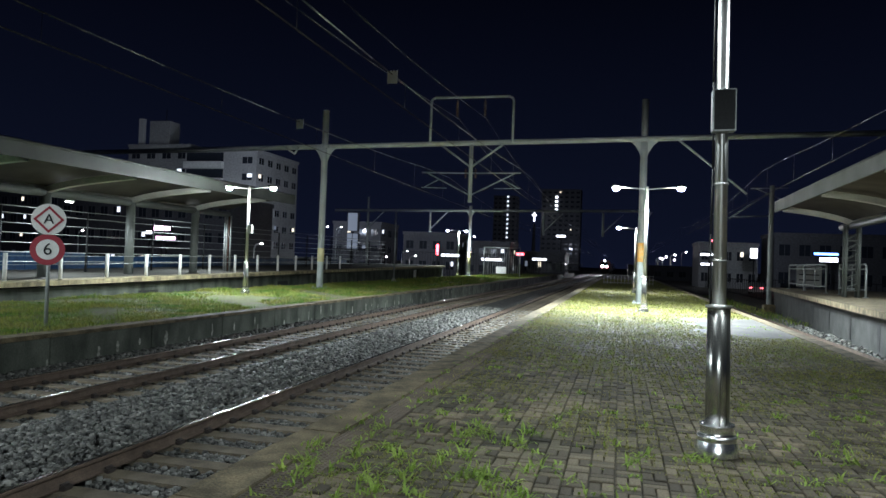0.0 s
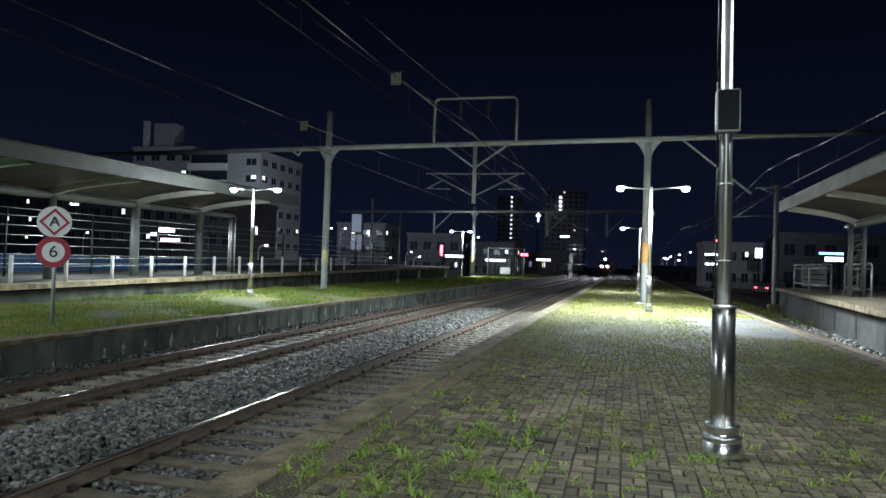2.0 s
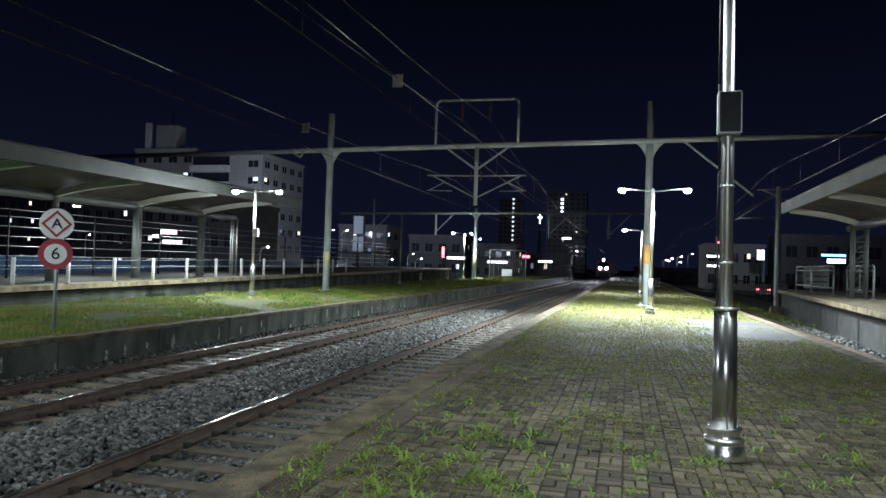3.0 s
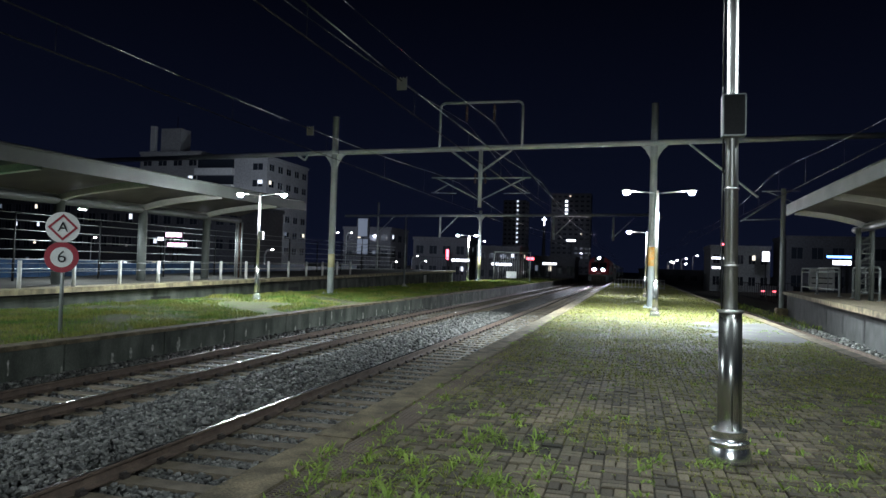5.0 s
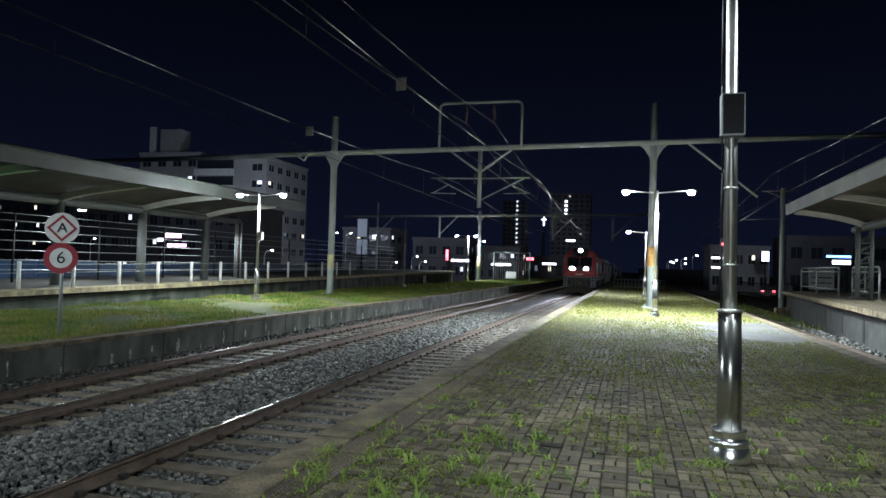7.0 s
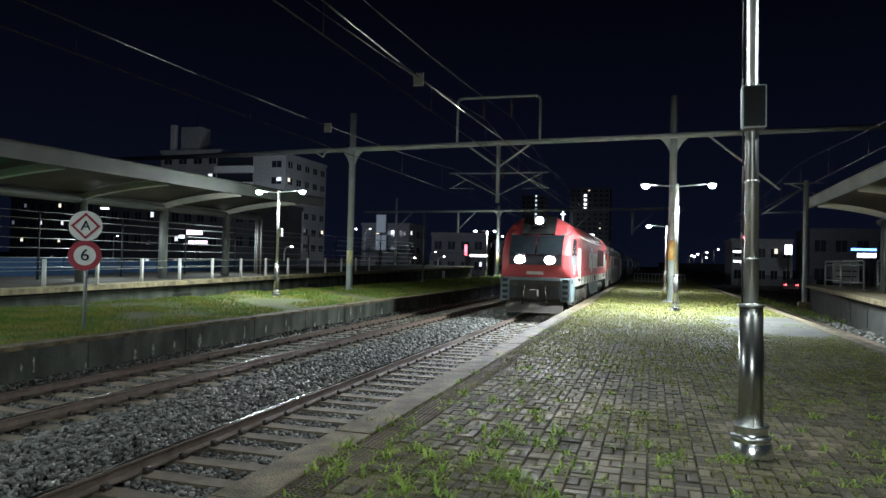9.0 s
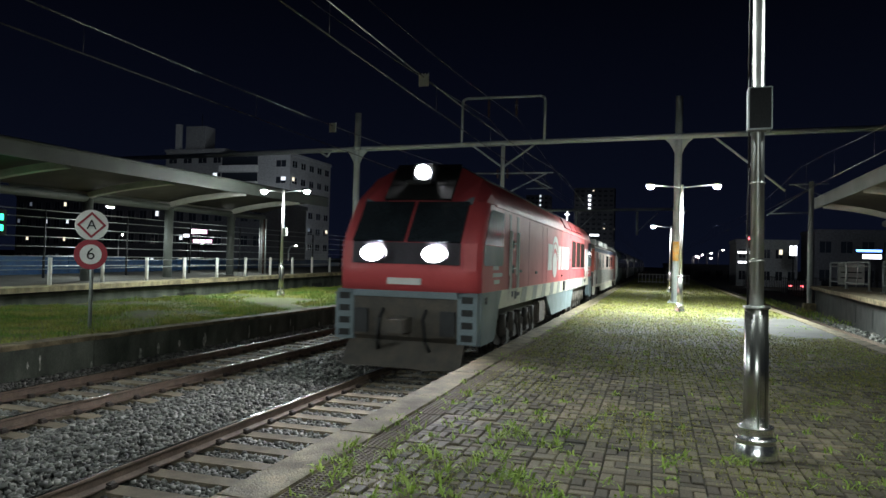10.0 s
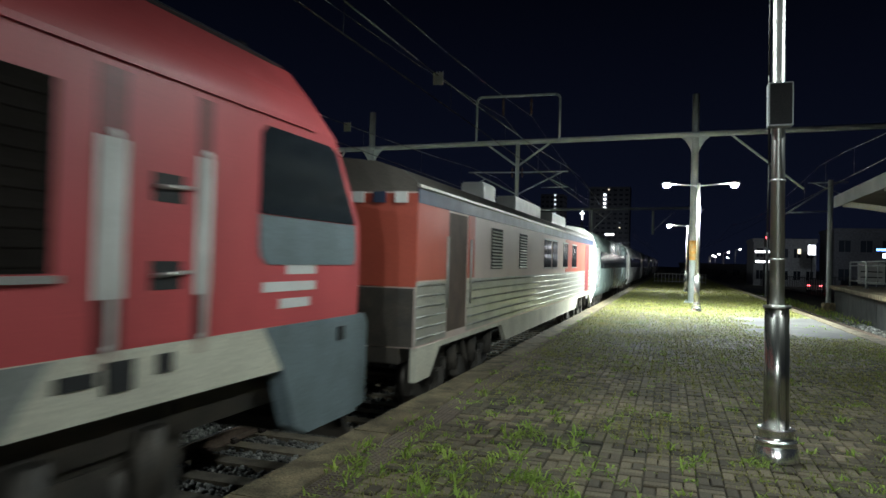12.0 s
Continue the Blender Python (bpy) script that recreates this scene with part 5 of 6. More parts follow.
def building(name, x, y, w, d, h, floors, bays, side_bays, label, wall, lit=0.06, seed=0, balconies=False, plain=(), base=-0.95, pw=0.55, ph=0.4, side=1, group="town buildings"):
    """Front wall at y facing the line, origin at the front corner x; windows are set into front and one side."""
    rng = random.Random(seed)
    b = thing(name, x, y, base, label, "building", group)
    bm = NEW()
    box(bm, 0, w, 0, d, 0, h)
    part("wall", bm, wall, b)
    bm = NEW()
    box(bm, -0.15, w + 0.15, -0.15, d + 0.15, h, h + 0.5)
    part("roof", bm, wall, b)
    fh = h / floors

    def win(me_frame, me_dark, me_lits, place):
        fr = new("window", me_frame)
        fr.parent, fr.matrix_basis = b, place
        on = rng.random() < lit
        pane = new("pane", me_dark)
        pane.parent = fr
        if on:
            sash = new("lit_pane", rng.choice(me_lits))
            sash.parent = fr
            sash.location.x = rng.choice((0.0, ww / 2))
    for n, span, is_side in ((bays, w, False), (side_bays, d, True)):
        if not n:
            continue
        bw = span / n
        ww, wh = bw * pw, fh * ph
        bm = NEW()
        t = 0.08
        for q in ((-ww / 2 - t, ww / 2 + t, -0.08, 0.02, -t, 0), (-ww / 2 - t, ww / 2 + t, -0.06, 0.02, wh, wh + t), (-ww / 2 - t, -ww / 2, -0.06, 0.02, 0, wh), (ww / 2, ww / 2 + t, -0.06, 0.02, 0, wh), (-0.03, 0.03, -0.05, 0.02, 0, wh)):
            box(bm, *q)
        frame_me = mesh_of("window", bm, wall)
        panes = []
        for m in (M_PANE, M_LITW, M_LITY, M_LITD):
            bm = NEW()
            box(bm, -ww / 2, ww / 2 if m is M_PANE else 0, -0.02 if m is M_PANE else -0.026, 0.01, 0 if m is M_PANE else wh * 0.45, wh)
            panes.append(mesh_of("pane", bm, m))
        for f in range(floors):
            for k in range(n):
                if not is_side and k in plain:
                    continue
                u, z = bw * (k + 0.5), fh * (f + 0.3)
                m = Matrix.Translation((u, 0, z)) if not is_side else (Matrix.Translation((w if side > 0 else 0, u, z)) @ Matrix.Rotation(math.radians(90 * side), 4, "Z"))
                win(frame_me, panes[0], panes[1:], m)
    if balconies:
        for f in range(floors):
            bm = NEW()
            box(bm, 0.2, w * 0.55, -0.9, -0.0, fh * f + 0.02, fh * f + fh * 0.4)
            part("balcony", bm, M_WHITE, b, "pale balcony parapet")
            bm = NEW()
            box(bm, 0.3, w * 0.54, -0.04, 0.0, fh * f + fh * 0.4, fh * f + fh * 0.97)
            part("balcony_glazing", bm, M_PANE, b, "dark balcony glazing")
    return b


apt = building("apartment_building", -75.4, 110, 14.1, 15.8, 20.3, 7, 4, 5, "pale apartment block with balcony bands and a few lit windows", M_APT, 0.08, 3, True, plain=(0, 1, 2))
apt2 = building("apartment_building", -88.4, 111.5, 12.9, 13, 21.5, 7, 4, 0, "plain grey apartment block with rooftop tower", M_APT, 0.07, 5)
bm = NEW()
box(bm, 4.05, 8.25, 0.3, 3.3, 22.0, 26.3)
part("roof_tower", bm, M_APT, apt2)
bm = NEW()
box(bm, 1.8, 2.75, 0.2, 1.0, 22.0, 26.8)
part("chimney", bm, M_WHITE, apt2, "pale square chimney")
tube_bm = tube(NEW(), (7.0, 1, 26.3), (7.0, 1, 28.5), 0.06)
part("aerial", tube_bm, M_DARK, apt2)
building("low_building", -66, 72, 23, 10, 8.5, 3, 13, 0, "low dark building with scattered lit windows", M_APT2, 0.1, 8)
building("low_building", -100, 90, 30, 10, 11, 4, 16, 0, "low dark building with scattered lit windows", M_APT2, 0.12, 9)
building("shop_building", -50, 118, 9, 10, 8.6, 3, 4, 3, "low shop building beyond the picket fence", M_APT2, 0.2, 11)
building("shop_building", -38, 122, 10, 10, 7.2, 2, 4, 3, "low shop building beyond the picket fence", M_APT2, 0.25, 12)
building("shop_building", -27, 125, 8, 10, 6.0, 2, 4, 3, "low shop building beyond the picket fence", M_APT2, 0.25, 13)
building("shop_building", -18, 135, 8, 10, 4.6, 1, 4, 3, "single-storey shop beyond the railway", M_APT2, 0.3, 14)
building("shop_building", 21.8, 111, 16, 10, 8.0, 2, 6, 0, "two-storey shop building with arched upper windows", M_APT2, 0.0, 15)
building("shop_building", 12, 116, 8.5, 10, 6.6, 2, 5, 0, "pale two-storey shop building with lit sign", M_APT, 0.1, 16)
building("shop_building", 40, 100, 18, 10, 7.0, 2, 6, 0, "dark shop building along the street", M_APT2, 0.15, 17)
building("shop_building", 2, 170, 16, 10, 2.9, 1, 6, 0, "dark low building at the end of the line", M_APT2, 0.1, 19)
building("tower_block", -72, 400, 13, 14, 41, 16, 5, 3, "distant dark tower block with a lit stair", M_APT2, 0.0, 21)
building("tower_block", -44.5, 400, 22, 14, 45, 17, 7, 3, "distant dark tower block with lit windows", M_APT2, 0.04, 22)


def glow_sign(x, y, z, w, h, material, label, name="lit_sign", bars=0, leg=True):
    s = thing(name, x, y, z, label, "sign", "lit town signs")
    bm = NEW()
    box(bm, -w / 2 - 0.1, w / 2 + 0.1, 0, 0.25, -h / 2 - 0.1, h / 2 + 0.1, 0.03)
    part("case", bm, M_DARK, s)
    n = max(bars, 1)
    for k in range(n):
        bm = NEW()
        a = -w / 2 + w * k / n
        box(bm, a + 0.04 * w / n, a + w / n * 0.9, -0.03, -0.001, -h / 2, h / 2)
        part("lit_face", bm, material, s)
    if leg:
        part("bracket", tube(NEW(), (0, 0.15, -h / 2), (0, 0.15, -0.95 - z), 0.09, n=6), M_DARK, s)
    return s


glow_sign(28.3, 109.5, 4.6, 3.6, 0.3, M_NEONB, "blue neon strip sign on the shop front")
glow_sign(28.6, 109.6, 3.8, 2.4, 0.6, M_NEONW, "white lit shop sign with unreadable bars", bars=4)
glow_sign(18.8, 109.5, 4.4, 1.0, 1.4, M_NEONW, "upright white lit sign with bars", bars=2)
glow_sign(12.7, 109, 4.0, 2.7, 0.3, M_NEONW, "white lit canopy strip of a forecourt")
glow_sign(12.7, 109, 2.6, 2.4, 0.3, M_NEONW, "white lit canopy strip of a forecourt", bars=3)
glow_sign(-42.3, 108, 7.5, 1.9, 2.9, M_LITD, "pale rounded lit sign board on a pole")
glow_sign(-42.3, 108, 4.3, 2.0, 2.6, M_LITD, "dim lit sign board below another", bars=2)
glow_sign(-50.0, 69.5, 4.2, 2.4, 0.5, M_NEONP, "pink and white neon sign on a dark building", bars=3, leg=True)
glow_sign(-49.4, 69.5, 3.1, 2.6, 0.35, M_NEONP, "pink and white neon sign on a dark building", bars=3, leg=True)
glow_sign(-51.6, 69.5, 3.7, 0.9, 0.35, M_NEONW, "small white sign on a dark building")
glow_sign(-12.1, 150, 7.8, 2.2, 0.4, M_NEONW, "white lit sign over a roof", leg=True)
glow_sign(-26, 109, 2.6, 3.0, 0.4, M_NEONW, "white strip light on a shop front", bars=4)
glow_sign(-21, 118, 2.2, 3.5, 0.4, M_NEONW, "white strip light on a shop front", bars=5)
glow_sign(-17.5, 128, 3.4, 1.4, 0.5, M_NEONR, "red lit sign on a shop", bars=2)
glow_sign(-30.5, 118, 3.6, 0.5, 1.8, M_NEONR, "upright red lit sign on a shop")
glow_sign(-14.0, 128, 2.6, 2.6, 0.35, M_NEONW, "white strip light on a shop front", bars=3)
cross = thing("lit_cross", -47.8, 396, 28.5, "white lit cross on a distant steeple", "sign")
bm = NEW()
box(bm, -0.35, 0.35, 0, 0.4, -2.6, 2.4), box(bm, -1.3, 1.3, -0.02, 0.4, 0.5, 1.2)
part("lit_cross_face", bm, M_NEONW, cross)
part("spire", tube(NEW(), (0, 0.3, -3.6), (0, 0.3, -29.4), 0.5, 1.5, 8), M_DARK, cross)
stair = thing("lit_stair", -36.0, 399.7, 40, "column of lit stair windows on a tower block", "window", "lit stairs")
for k in range(4):
    bm = NEW()
    box(bm, -0.7, 0.7, 0, 0.4, -2.4 * k - 0.5, -2.4 * k + 0.6)
    part("pane", bm, M_NEONW, stair)
stair = thing("lit_stair", -63.7, 399.7, 40, "column of small lit stair windows on a tower block", "window", "lit stairs")
for k in range(10):
    bm = NEW()
    box(bm, -0.45, 0.45, 0, 0.4, -2.6 * k - 0.5, -2.6 * k + 0.4)
    part("pane", bm, M_LITW, stair)


def street_lamp(x, y, h, label="street lamp shining over the far road"):
    s = thing("street_lamp", x, y, -0.95, label, "street lamp", "street lamps")
    bm = NEW()
    path_tube(bm, [(0, 0, 0), (0, 0, h - 0.5), (0.3, -0.2, h - 0.1), (1.0, -0.6, h)], 0.08, 6)
    part("pole", bm, M_STEEL, s)
    bm = NEW()
    f = min(1.4, max(0.5, y / 190))
    lathe(bm, [(0.05 * f, -0.16 * f), (0.22 * f, -0.08 * f), (0.24 * f, 0.05 * f), (0.06 * f, 0.13 * f)], 10, (1.15, -0.7, h))
    part("lamp", bm, M_STREET, s, "glowing lamp head")


for x, y, h in ((13.2, 200, 6.5), (16.9, 210, 7.6), (19.9, 200, 5.8), (17.0, 150, 4.0), (22, 220, 9), (26, 240, 7), (-48.5, 110, 7.6), (-46, 110, 7.6), (-33, 60, 3.6), (-30, 100, 3.2), (9.5, 190, 5.2), (-23, 108, 6.6), (11, 230, 6), (14.5, 260, 7), (18, 270, 6), (30, 150, 6), (34, 130, 5), (24, 180, 7), (-35, 112, 4), (-31, 130, 5), (-58, 66, 4.5), (-70, 60, 4), (-40, 116, 3), (-22, 120, 3)):
    street_lamp(x, y, h)


def parked_car(x, y, rz, paint, label):
    c = thing("parked_car", x, y, -0.95, label, "car", "parked cars", rz)
    bm = NEW()
    prism(bm, [(-2.2, 0.35), (2.2, 0.35), (2.25, 0.75), (1.3, 0.95), (0.75, 1.42), (-1.1, 1.45), (-1.9, 1.0), (-2.25, 0.9)], -0.85, 0.85)
    bmesh.ops.bevel(bm, geom=bm.edges[:], offset=0.06, segments=2, affect="EDGES")
    part("body", bm, paint, c)
    for s in (-0.852, 0.852):
        bm = NEW()
        prism(bm, [(-1.55, 1.0), (1.0, 1.0), (0.65, 1.36), (-1.0, 1.38)], min(s, s * 1.01), max(s, s * 1.01))
        part("side_window", bm, M_TGLASS, c)
        for u in (-1.35, 1.35):
            part("wheel", tube(NEW(), (u, s * 0.8, 0.32), (u, s * 1.03, 0.32), 0.32, 0.3, 18), M_BLACK, c)
    for s in (-0.6, 0.6):
        bm = NEW()
        box(bm, 2.2, 2.29, s - 0.16, s + 0.16, 0.62, 0.76, 0.03)
        part("headlight", bm, M_NEONW, c, "lit white headlight")
        bm = NEW()
        box(bm, -2.27, -2.2, s - 0.14, s + 0.14, 0.75, 0.88, 0.02)
        part("tail_light", bm, M_NEONR, c, "red tail light")


M_CARW = mat("white_car_paint", (0.6, 0.6, 0.6), rough=0.25, bump=0, grime=0.08)
M_CARD = mat("dark_car_paint", (0.06, 0.07, 0.09), rough=0.2, bump=0, grime=0.08)
parked_car(-36.3, 76, -70, M_CARW, "white car with lit headlights beyond the fence")
parked_car(-31.5, 104, -80, M_CARD, "dark car with lit headlights on the street")
parked_car(16.2, 91, 75, M_CARW, "white car with red tail lights on the street")
parked_car(20.0, 93, 75, M_CARD, "dark car with red tail lights on the street")
# signal and green platform display
sg = thing("railway_signal", 7.2, 60, -0.9, "slim signal mast with a red light", "railway signal")
part("mast", tube(NEW(), (0, 0, 0), (0, 0, 4.6), 0.06, n=8), M_STEEL, sg)
bm = NEW()
box(bm, -0.16, 0.16, -0.1, 0.1, 4.2, 5.2, 0.03)
part("head", bm, M_BLACK, sg)
bm = NEW()
lathe(bm, [(0.09, -0.01), (0.09, 0.01)], 12)
bm.transform(Matrix.Translation((0, -0.12, 4.95)) @ Matrix.Rotation(math.pi / 2, 4, "X"))
part("lamp", bm, M_NEONR, sg, "small red lamp")
gd = thing("platform_display", -20.3, 17.9, 2.5, "hanging platform display with green glowing rows", "display")
bm = NEW()
box(bm, -0.12, 0.12, -0.75, 0.75, -0.4, 0.45, 0.03)
part("case", bm, M_BLACK, gd)
for z in (-0.25, 0.1):
    for k in range(4):
        bm = NEW()
        box(bm, 0.121, 0.126, -0.62 + 0.33 * k, -0.4 + 0.33 * k, z, z + 0.2)
        part("text_bar", bm, M_NEONG, gd, "green glowing bar")
for y in (-0.5, 0.5):
    part("hanger", tube(NEW(), (0, y, 0.45), (0.0, y, 1.75), 0.02, n=6), M_STEEL, gd)
# added fill lamps without fixtures, aimed to brighten the town facades
for x, y, z, p, aim in ((-66, 84, 9, 260, (-70, 110, 12)), (-51, 99, 7.6, 330, (-60, 118, 10)), (-28, 100, 7, 300, (-30, 120, 3)), (18, 98, 7, 80, (22, 111, 3)), (-30, 360, 12, 500, (-40, 400, 25)), (-36, 50, 6.5, 220, (-46, 72, 3))):
    area_lamp("street_light", x, y, z, p, 0.6, (0.85, 0.92, 1.0), aim)

# ---- loose stones and plants ----
def stones():
    rng = np.random.default_rng(3)
    out = []
    for ya, yb, dens, size in ((2.4, 11, 620, 0.027), (11, 19, 430, 0.031), (19, 36, 170, 0.043)):
        n = int(7.5 * (yb - ya) * dens)
        x, y = rng.uniform(-10.2, -2.66, n), rng.uniform(ya, yb, n)
        near_a, near_b = np.abs(x - TRACK), np.abs(x - TRACK_FAR)
        near_ = np.minimum(near_a, near_b)
        ph = (y - 8.28 + 0.3) % 0.6 - 0.3
        keep = ~((near_ < 1.28) & (np.abs(ph) < 0.125)) & ~(np.abs(near_ - 0.75) < 0.09)
        keep |= (near_ > 1.05) & (near_ < 1.3) & (rng.uniform(0, 1, n) < 0.35)
        x, y, near_ = x[keep], y[keep], near_[keep]
        mound = np.clip((near_ - 1.2) / 0.4, 0, 1) * 0.09
        z = -0.715 + mound + rng.uniform(-0.02, 0.025, len(x))
        out.append((x, y, z, size * rng.uniform(0.6, 1.35, len(x))))
    n = int(2.0 * 20 * 60)
    x = rng.uniform(5.25, 8.4, n)
    y = rng.uniform(14, 40, n)
    out.append((x, y, np.full(n, -0.72) + rng.uniform(-0.02, 0.03, n), 0.055 * rng.uniform(0.6, 1.3, n)))
    x, y, z, s = [np.concatenate(c) for c in zip(*out)]
    n = len(x)
    cube = np.array([(a, b, c) for a in (-1, 1) for b in (-1, 1) for c in (-1, 1)], float)
    v = cube[None] * rng.uniform(0.55, 1.1, (n, 8, 3)) * np.stack([rng.uniform(0.7, 1.3, n), rng.uniform(0.7, 1.3, n), rng.uniform(0.5, 0.9, n)], 1)[:, None] * s[:, None, None]
    a, b = rng.uniform(0, 6.28, n), rng.uniform(-0.7, 0.7, n)
    ca, sa, cb, sb = np.cos(a), np.sin(a), np.cos(b), np.sin(b)
    vy, vz = v[..., 1] * cb[:, None] - v[..., 2] * sb[:, None], v[..., 1] * sb[:, None] + v[..., 2] * cb[:, None]
    vx, vy2 = v[..., 0] * ca[:, None] - vy * sa[:, None], v[..., 0] * sa[:, None] + vy * ca[:, None]
    v = np.stack([vx + x[:, None], vy2 + y[:, None], vz + z[:, None]], 2).reshape(-1, 3)
    f = np.array([(0, 1, 3, 2), (4, 6, 7, 5), (0, 4, 5, 1), (2, 3, 7, 6), (0, 2, 6, 4), (1, 5, 7, 3)])
    faces = (f[None] + 8 * np.arange(n)[:, None, None]).reshape(-1, 4)
    tagged(new("ballast_stones", raw_np("ballast_stones", v, faces, M_BALLAST)), "loose grey crushed stones between the rails", "ballast", kind="stuff")


stones()


def blades(name, x, y, z, length, width, lean, label, seed, category="grass", material=None):
    rng = np.random.default_rng(seed)
    n = len(x)
    a = rng.uniform(0, 6.283, n)
    tilt = lean * rng.uniform(0.3, 1.3, n)
    dx, dy = np.cos(a), np.sin(a)
    L = length * rng.uniform(0.6, 1.3, n)
    W = width * rng.uniform(0.7, 1.3, n) / 2
    rows = []
    for u, wide in ((0, 0.8), (0.55, 1.0), (1.0, 0.12)):
        off = L * u * np.sin(tilt * (0.4 + u))
        up = L * u * np.cos(tilt * (0.4 + u))
        for s in (-1, 1):
            rows.append(np.stack([x + dx * off - dy * W * wide * s, y + dy * off + dx * W * wide * s, z + up], 1))
    v = np.stack(rows, 1).reshape(-1, 3)
    f = np.array([(0, 1, 3, 2), (2, 3, 5, 4)])
    faces = (f[None] + 6 * np.arange(n)[:, None, None]).reshape(-1, 4)
    tagged(new(name, raw_np(name, v, faces, material or M_GRASS)), label, category, kind="stuff")


def field(x, y, s, ox):
    """Smooth random field in 0..1 from summed waves."""
    return 0.5 + 0.25 * (np.sin(x * 1.3 * s + 1.7 * np.sin(y * 0.9 * s + ox)) + np.sin(y * 1.1 * s + 2.1 * np.sin(x * 0.7 * s + 2 * ox)) * 0.8 + 0.5 * np.sin((x + y) * 3.1 * s + ox))


def plants():
    rng = np.random.default_rng(11)
    # turf of the disused platform
    for k, (ya, yb, dens, ln, wd) in enumerate(((7, 22, 800, 0.085, 0.01), (22, 45, 420, 0.1, 0.016), (45, 110, 80, 0.13, 0.035))):
        n = int(7.6 * (yb - ya) * dens)
        x, y = rng.uniform(-18.2, -10.55, n), rng.uniform(ya, yb, n)
        keep = rng.uniform(0, 1, n) < 1.7 * field(x, y, 0.9, 1.0) - 0.1 - 0.9 * np.exp(-((x + 13.8) ** 2 + (y - 24) ** 2 / 5) / 3)
        x, y = x[keep], y[keep]
        z = np.where(x < -17.2, -0.02 - 0.2 * (-17.2 - x), -0.02)
        tall = 0.6 + 1.2 * field(x, y, 1.3, 4.0) ** 2 + 0.5 * (field(x, y, 0.9, 4.0) > 0.68)
        blades("grass_turf", x, y, z, ln * tall, wd, 0.7, "bright green rough grass on the disused platform", 20 + k)
    # grass growing between the pavers
    for k, (ya, yb, dens, ln, wd) in enumerate(((3, 12, 2600, 0.036, 0.007), (12, 24, 1900, 0.055, 0.01), (24, 48, 560, 0.075, 0.018), (48, 100, 80, 0.08, 0.035))):
        n = int(7 * (yb - ya) * dens)
        x, y = rng.uniform(-2.15, 4.8, n), rng.uniform(ya, yb, n)
        fx, fy = (x / 0.2) % 1, (y / 0.2) % 1
        joint = (np.minimum(fx, 1 - fx) < 0.1) | (np.minimum(fy, 1 - fy) < 0.1)
        cover = np.clip((y - 6.5) / 11, 0, 1) * 0.68 + 0.28 * np.exp(-((x - 2.6) / 1.6) ** 2 - ((y - 11) / 4) ** 2) + 1.7 * field(x, y, 1.5, 3.0) ** 3 - 0.06
        bare = (x + 0.25 * np.sin(3 * y) > 2.55) & (y + 0.4 * np.sin(2 * x) > 20.4) & (y + 0.5 * np.sin(2.3 * x) < 26.6)
        keep = (rng.uniform(0, 1, n) < cover) & (joint | (rng.uniform(0, 1, n) < 0.14 + 0.5 * np.clip((y - 11.5) / 11, 0, 1))) & ~bare
        x, y = x[keep], y[keep]
        blades("joint_grass", x, y, np.full(len(x), -0.006), ln, wd, 1.3, "short grass growing in the paver joints", 30 + k, material=M_SHORT)
    # weeds in tufts, thickest by the platform edge
    cx = np.concatenate([rng.normal(-1.25, 0.5, 75), rng.uniform(-2.1, 0.6, 75), rng.uniform(-2.1, 4.7, 420), np.full(60, -2.23), rng.normal(1.02, 0.08, 7), rng.uniform(2.7, 3.6, 9)])
    cy = np.concatenate([rng.normal(6.7, 1.1, 75), rng.uniform(4.6, 9.5, 75), rng.uniform(5.0, 24, 420), rng.uniform(5, 26, 60), rng.normal(7.38, 0.08, 7), rng.normal(9.9, 0.3, 9)])
    m = rng.integers(9, 26, len(cx))
    big = np.repeat(rng.uniform(0.05, 0.15, len(cx)) * np.where(np.hypot(cx + 1.35, cy - 6.7) < 1.4, 1.05, np.where(cy > 10, 0.6, 0.8)), m)
    x, y = np.repeat(cx, m) + rng.normal(0, 0.035, m.sum()), np.repeat(cy, m) + rng.normal(0, 0.035, m.sum())
    keep = np.hypot(x - 0.29, y - 0.78) > 2.0
    blades("weed_tufts", x[keep], y[keep], np.full(keep.sum(), -0.015), big[keep], 0.016, 1.35, "bright green weeds sprouting through the paving", 50, "weeds", M_WEED)
    n = 2600
    x, y = rng.uniform(5.3, 9.0, n), rng.uniform(36, 70, n)
    blades("side_grass", x, y, np.full(n, -0.75), 0.25, 0.03, 0.7, "dark grass beside the far end of the side track", 60)


M_SHORT = mat("short_joint_grass", (0.17, 0.205, 0.04), (0.27, 0.255, 0.065), rough=0.65, scale=0.9, island=0.45, bump=0)
M_WEED = mat("weed_leaf", (0.19, 0.31, 0.045), (0.3, 0.39, 0.075), rough=0.75, scale=3, island=0.35, bump=0)
leafy(M_SHORT), leafy(M_WEED)
plants()

# ---- paving, laid last ----
M_PATCH = mat("worn_screed", (0.115, 0.11, 0.1), (0.06, 0.06, 0.053), rough=0.85, scale=0.8, bump=0.3, grime=0.3)


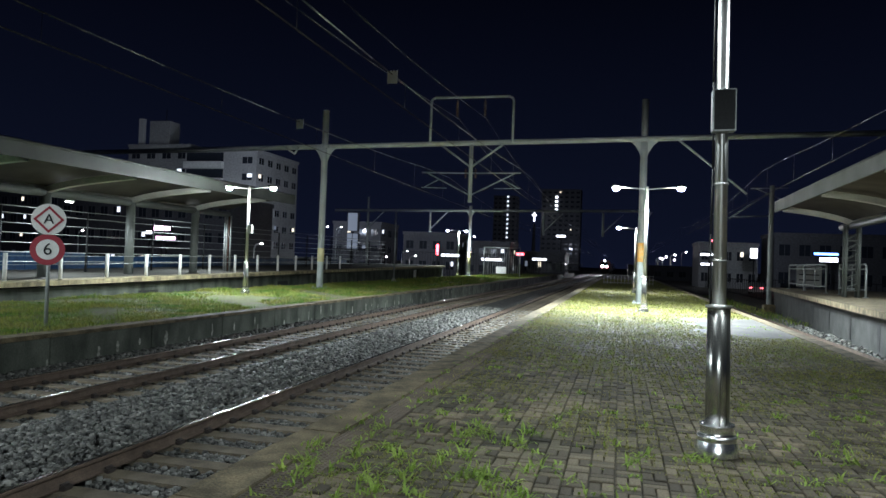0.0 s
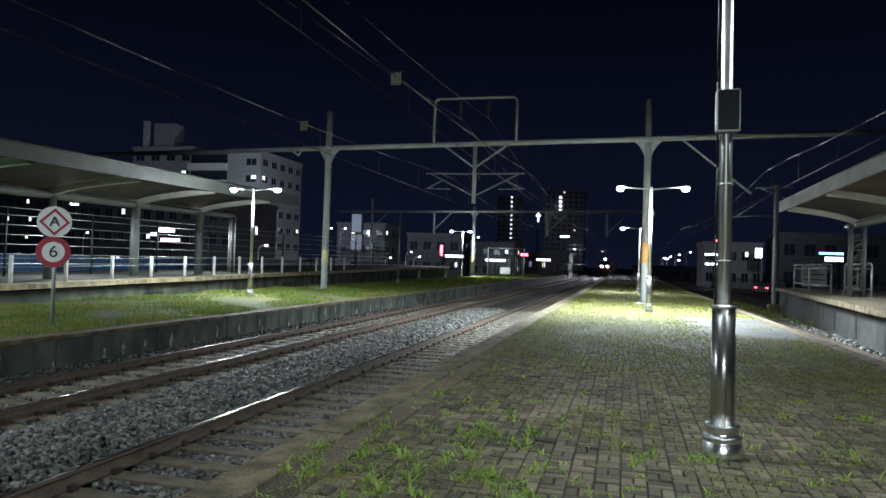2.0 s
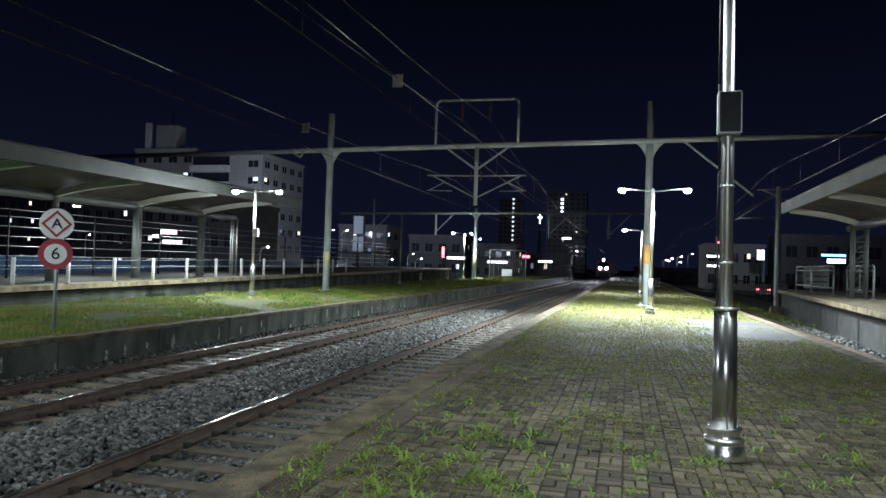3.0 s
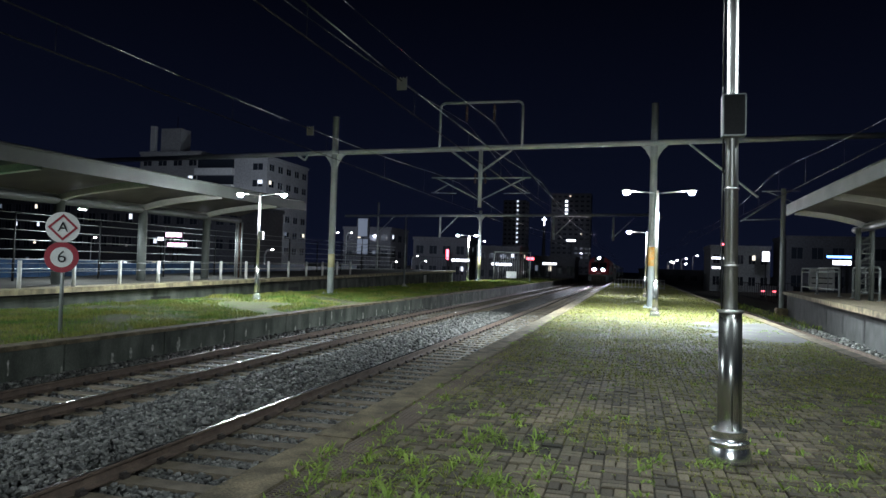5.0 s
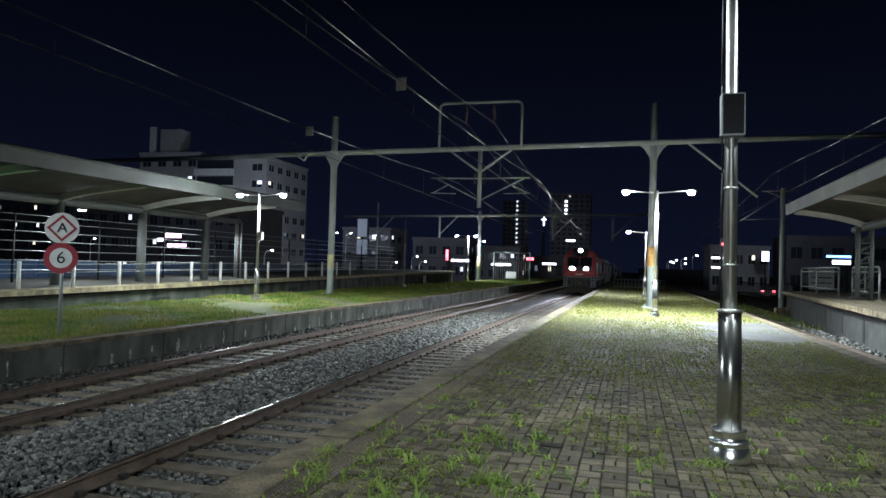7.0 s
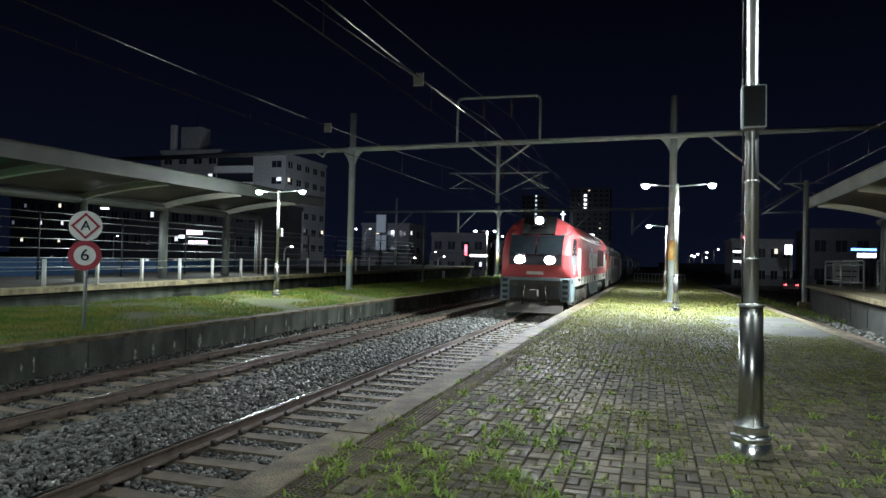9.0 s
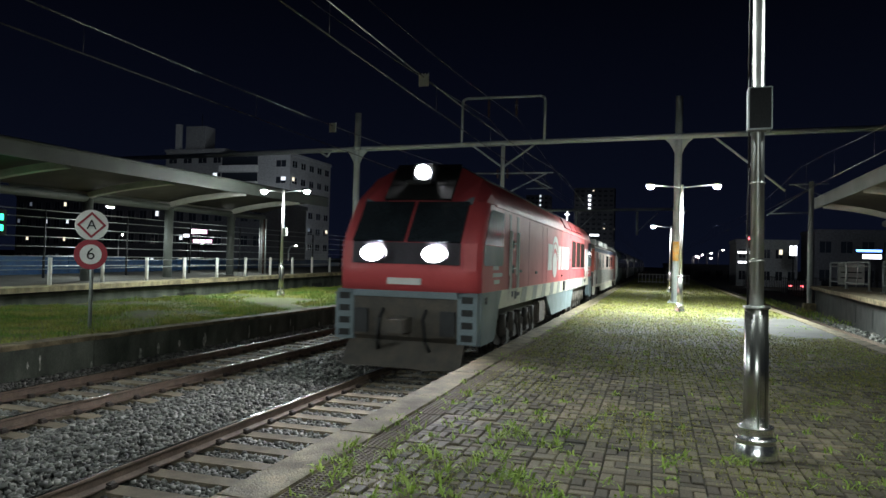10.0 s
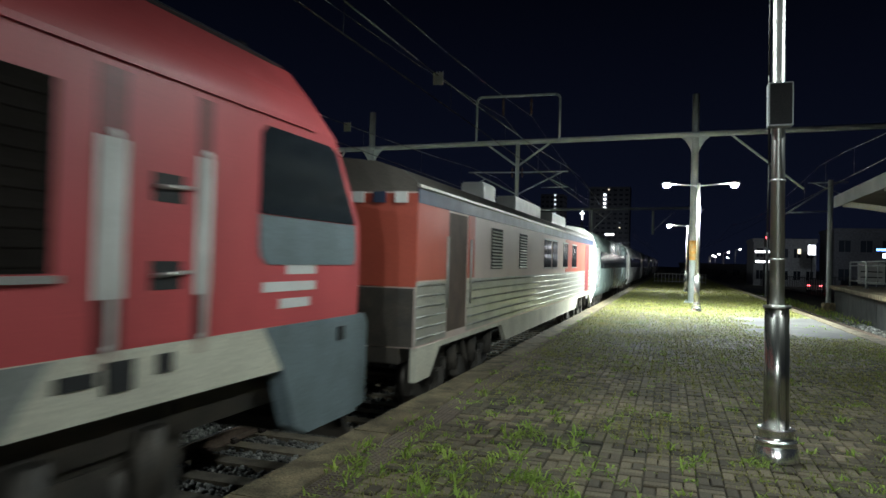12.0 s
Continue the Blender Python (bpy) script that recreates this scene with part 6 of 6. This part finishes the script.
def paving():
    pv = thing("paving", 0, 0, 0, "worn basket-weave pavers with grass in the joints", "pavement", kind="structure")
    g, h = 0.01, 0.1
    rng = random.Random(9)

    def block(w, d):
        bm = NEW()
        b = 0.008
        lo = [bm.verts.new((x, y, -0.05)) for x, y in ((0, 0), (w, 0), (w, d), (0, d))]
        mid = [bm.verts.new((x, y, -b)) for x, y in ((0, 0), (w, 0), (w, d), (0, d))]
        top = [bm.verts.new((x, y, 0)) for x, y in ((b, b), (w - b, b), (w - b, d - b), (b, d - b))]
        bm.faces.new(top)
        for k in range(4):
            bm.faces.new((lo[k], lo[(k + 1) % 4], mid[(k + 1) % 4], mid[k])), bm.faces.new((mid[k], mid[(k + 1) % 4], top[(k + 1) % 4], top[k]))
        return bm
    me_x, me_y = mesh_of("paver", block(0.2 - g, 0.1 - g), M_PAVER), mesh_of("paver", block(0.1 - g, 0.2 - g), M_PAVER)
    shapes = {}
    for key, me in (("x", me_x), ("y", me_y)):
        shapes[key] = (np.array([v.co[:] for v in me.vertices]), [tuple(p.vertices) for p in me.polygons])
    vs, fs, base = [], [], 0
    for i in range(34):
        for j in range(-2, 165):
            x0, y0 = -1.9 + 0.2 * i, 3.0 + 0.2 * j
            if (x0 > 2.1 and 19.4 < y0 < 27.4) or math.hypot(x0 + 0.1 - 1.18, y0 + 0.1 - 7.6) < 0.12:
                continue
            kind = "x" if (i + j) % 2 else "y"
            for k in range(2):
                dx, dy = (0, 0.1 * k) if kind == "x" else (0.1 * k, 0)
                sink = rng.uniform(-0.009, 0.004) + 0.006 * noise.noise((x0 * 0.8, y0 * 0.8, 5)) - (0.01 if rng.random() < 0.03 else 0)
                if 8 <= i < 21 and 10 <= j < 21:
                    ob = new("paver", me_x if kind == "x" else me_y)
                    ob.parent, ob.matrix_basis = pv, pose(x0 + dx, y0 + dy, sink, rng.uniform(-0.8, 0.8), rng.uniform(-0.8, 0.8), rng.uniform(-0.6, 0.6))
                else:
                    v, f = shapes[kind]
                    vs.append(v + np.array((x0 + dx, y0 + dy, sink)) + np.outer(v[:, 0] - 0.05, (0, 0, rng.uniform(-0.02, 0.02))))
                    fs.extend(tuple(a + base for a in q) for q in f)
                    base += len(v)
    me = raw("pavers", np.concatenate(vs), fs, M_PAVER)
    part("pavers", me, M_PAVER, pv)["kind"] = "stuff"
    bm = NEW()
    box(bm, -1.9, 4.84, 36.45, 100, -0.039, -0.012)
    part("far_paving", bm, M_PAVER, pv)
    bm = NEW()
    box(bm, -2.2, 4.84, -11, 2.58, -0.039, -0.003)
    part("rear_paving", bm, M_PAVER, pv)
    bm = NEW()
    box(bm, 2.14, 4.84, 19.45, 27.55, -0.039, 0.002, 0.006)
    part("concrete_patch", bm, M_PATCH, pv, "bare grey concrete patch")
    # ribbed tiles along the edge
    bm = NEW()
    box(bm, 0, 0.294, 0, 0.294, -0.038, -0.004)
    for a in range(6):
        for b in range(6):
            cx, cy = 0.03 + a * 0.047, 0.03 + b * 0.047
            lo = [bm.verts.new((cx + u, cy + w, -0.004)) for u, w in ((-0.018, -0.01), (0.018, -0.01), (0.018, 0.01), (-0.018, 0.01))]
            hi = [bm.verts.new((cx + u, cy + w, 0.003)) for u, w in ((-0.012, -0.005), (0.012, -0.005), (0.012, 0.005), (-0.012, 0.005))]
            bm.faces.new(hi)
            for k in range(4):
                bm.faces.new((lo[k], lo[(k + 1) % 4], hi[(k + 1) % 4], hi[k]))
    tile = mesh_of("edge_tile", bm, M_TACTILE)
    for k in range(110):
        ob = new("edge_tile", tile)
        ob.parent, ob.matrix_basis = pv, pose(-2.212, 3.0 + 0.3 * k, rng.uniform(-0.006, 0.004), rng.uniform(-0.8, 0.8), rng.uniform(-0.8, 0.8), rng.uniform(-0.5, 0.5))


paving()


# ---- things that move ----
FRONT = [(0, 206), (1, 183.5), (2, 161.8), (3, 141), (5, 101.4), (6, 82.4), (7, 64.0), (8, 46.2), (9, 28.65), (9.5, 20.78), (10, 12.98), (10.5, 5.5), (11, -2.0), (11.3, -6.1), (11.6, -10.1), (11.8, -12.92), (12, -15.69)]


def motions():
    for car in CARS:
        walk(car, [(t, pose(TRACK, y, RAIL)) for t, y in FRONT])
    ts, ys = zip(*FRONT)
    for w, r in WHEELSETS:
        at = w.location.copy()
        rows = []
        for k in range(361):
            rolled = np.interp(k / 30, ts, ys) / r
            rows.append((k / 30, Matrix.Translation(at) @ Matrix.Rotation(-rolled % (2 * math.pi), 4, "X")))
        walk(w, rows)


motions()
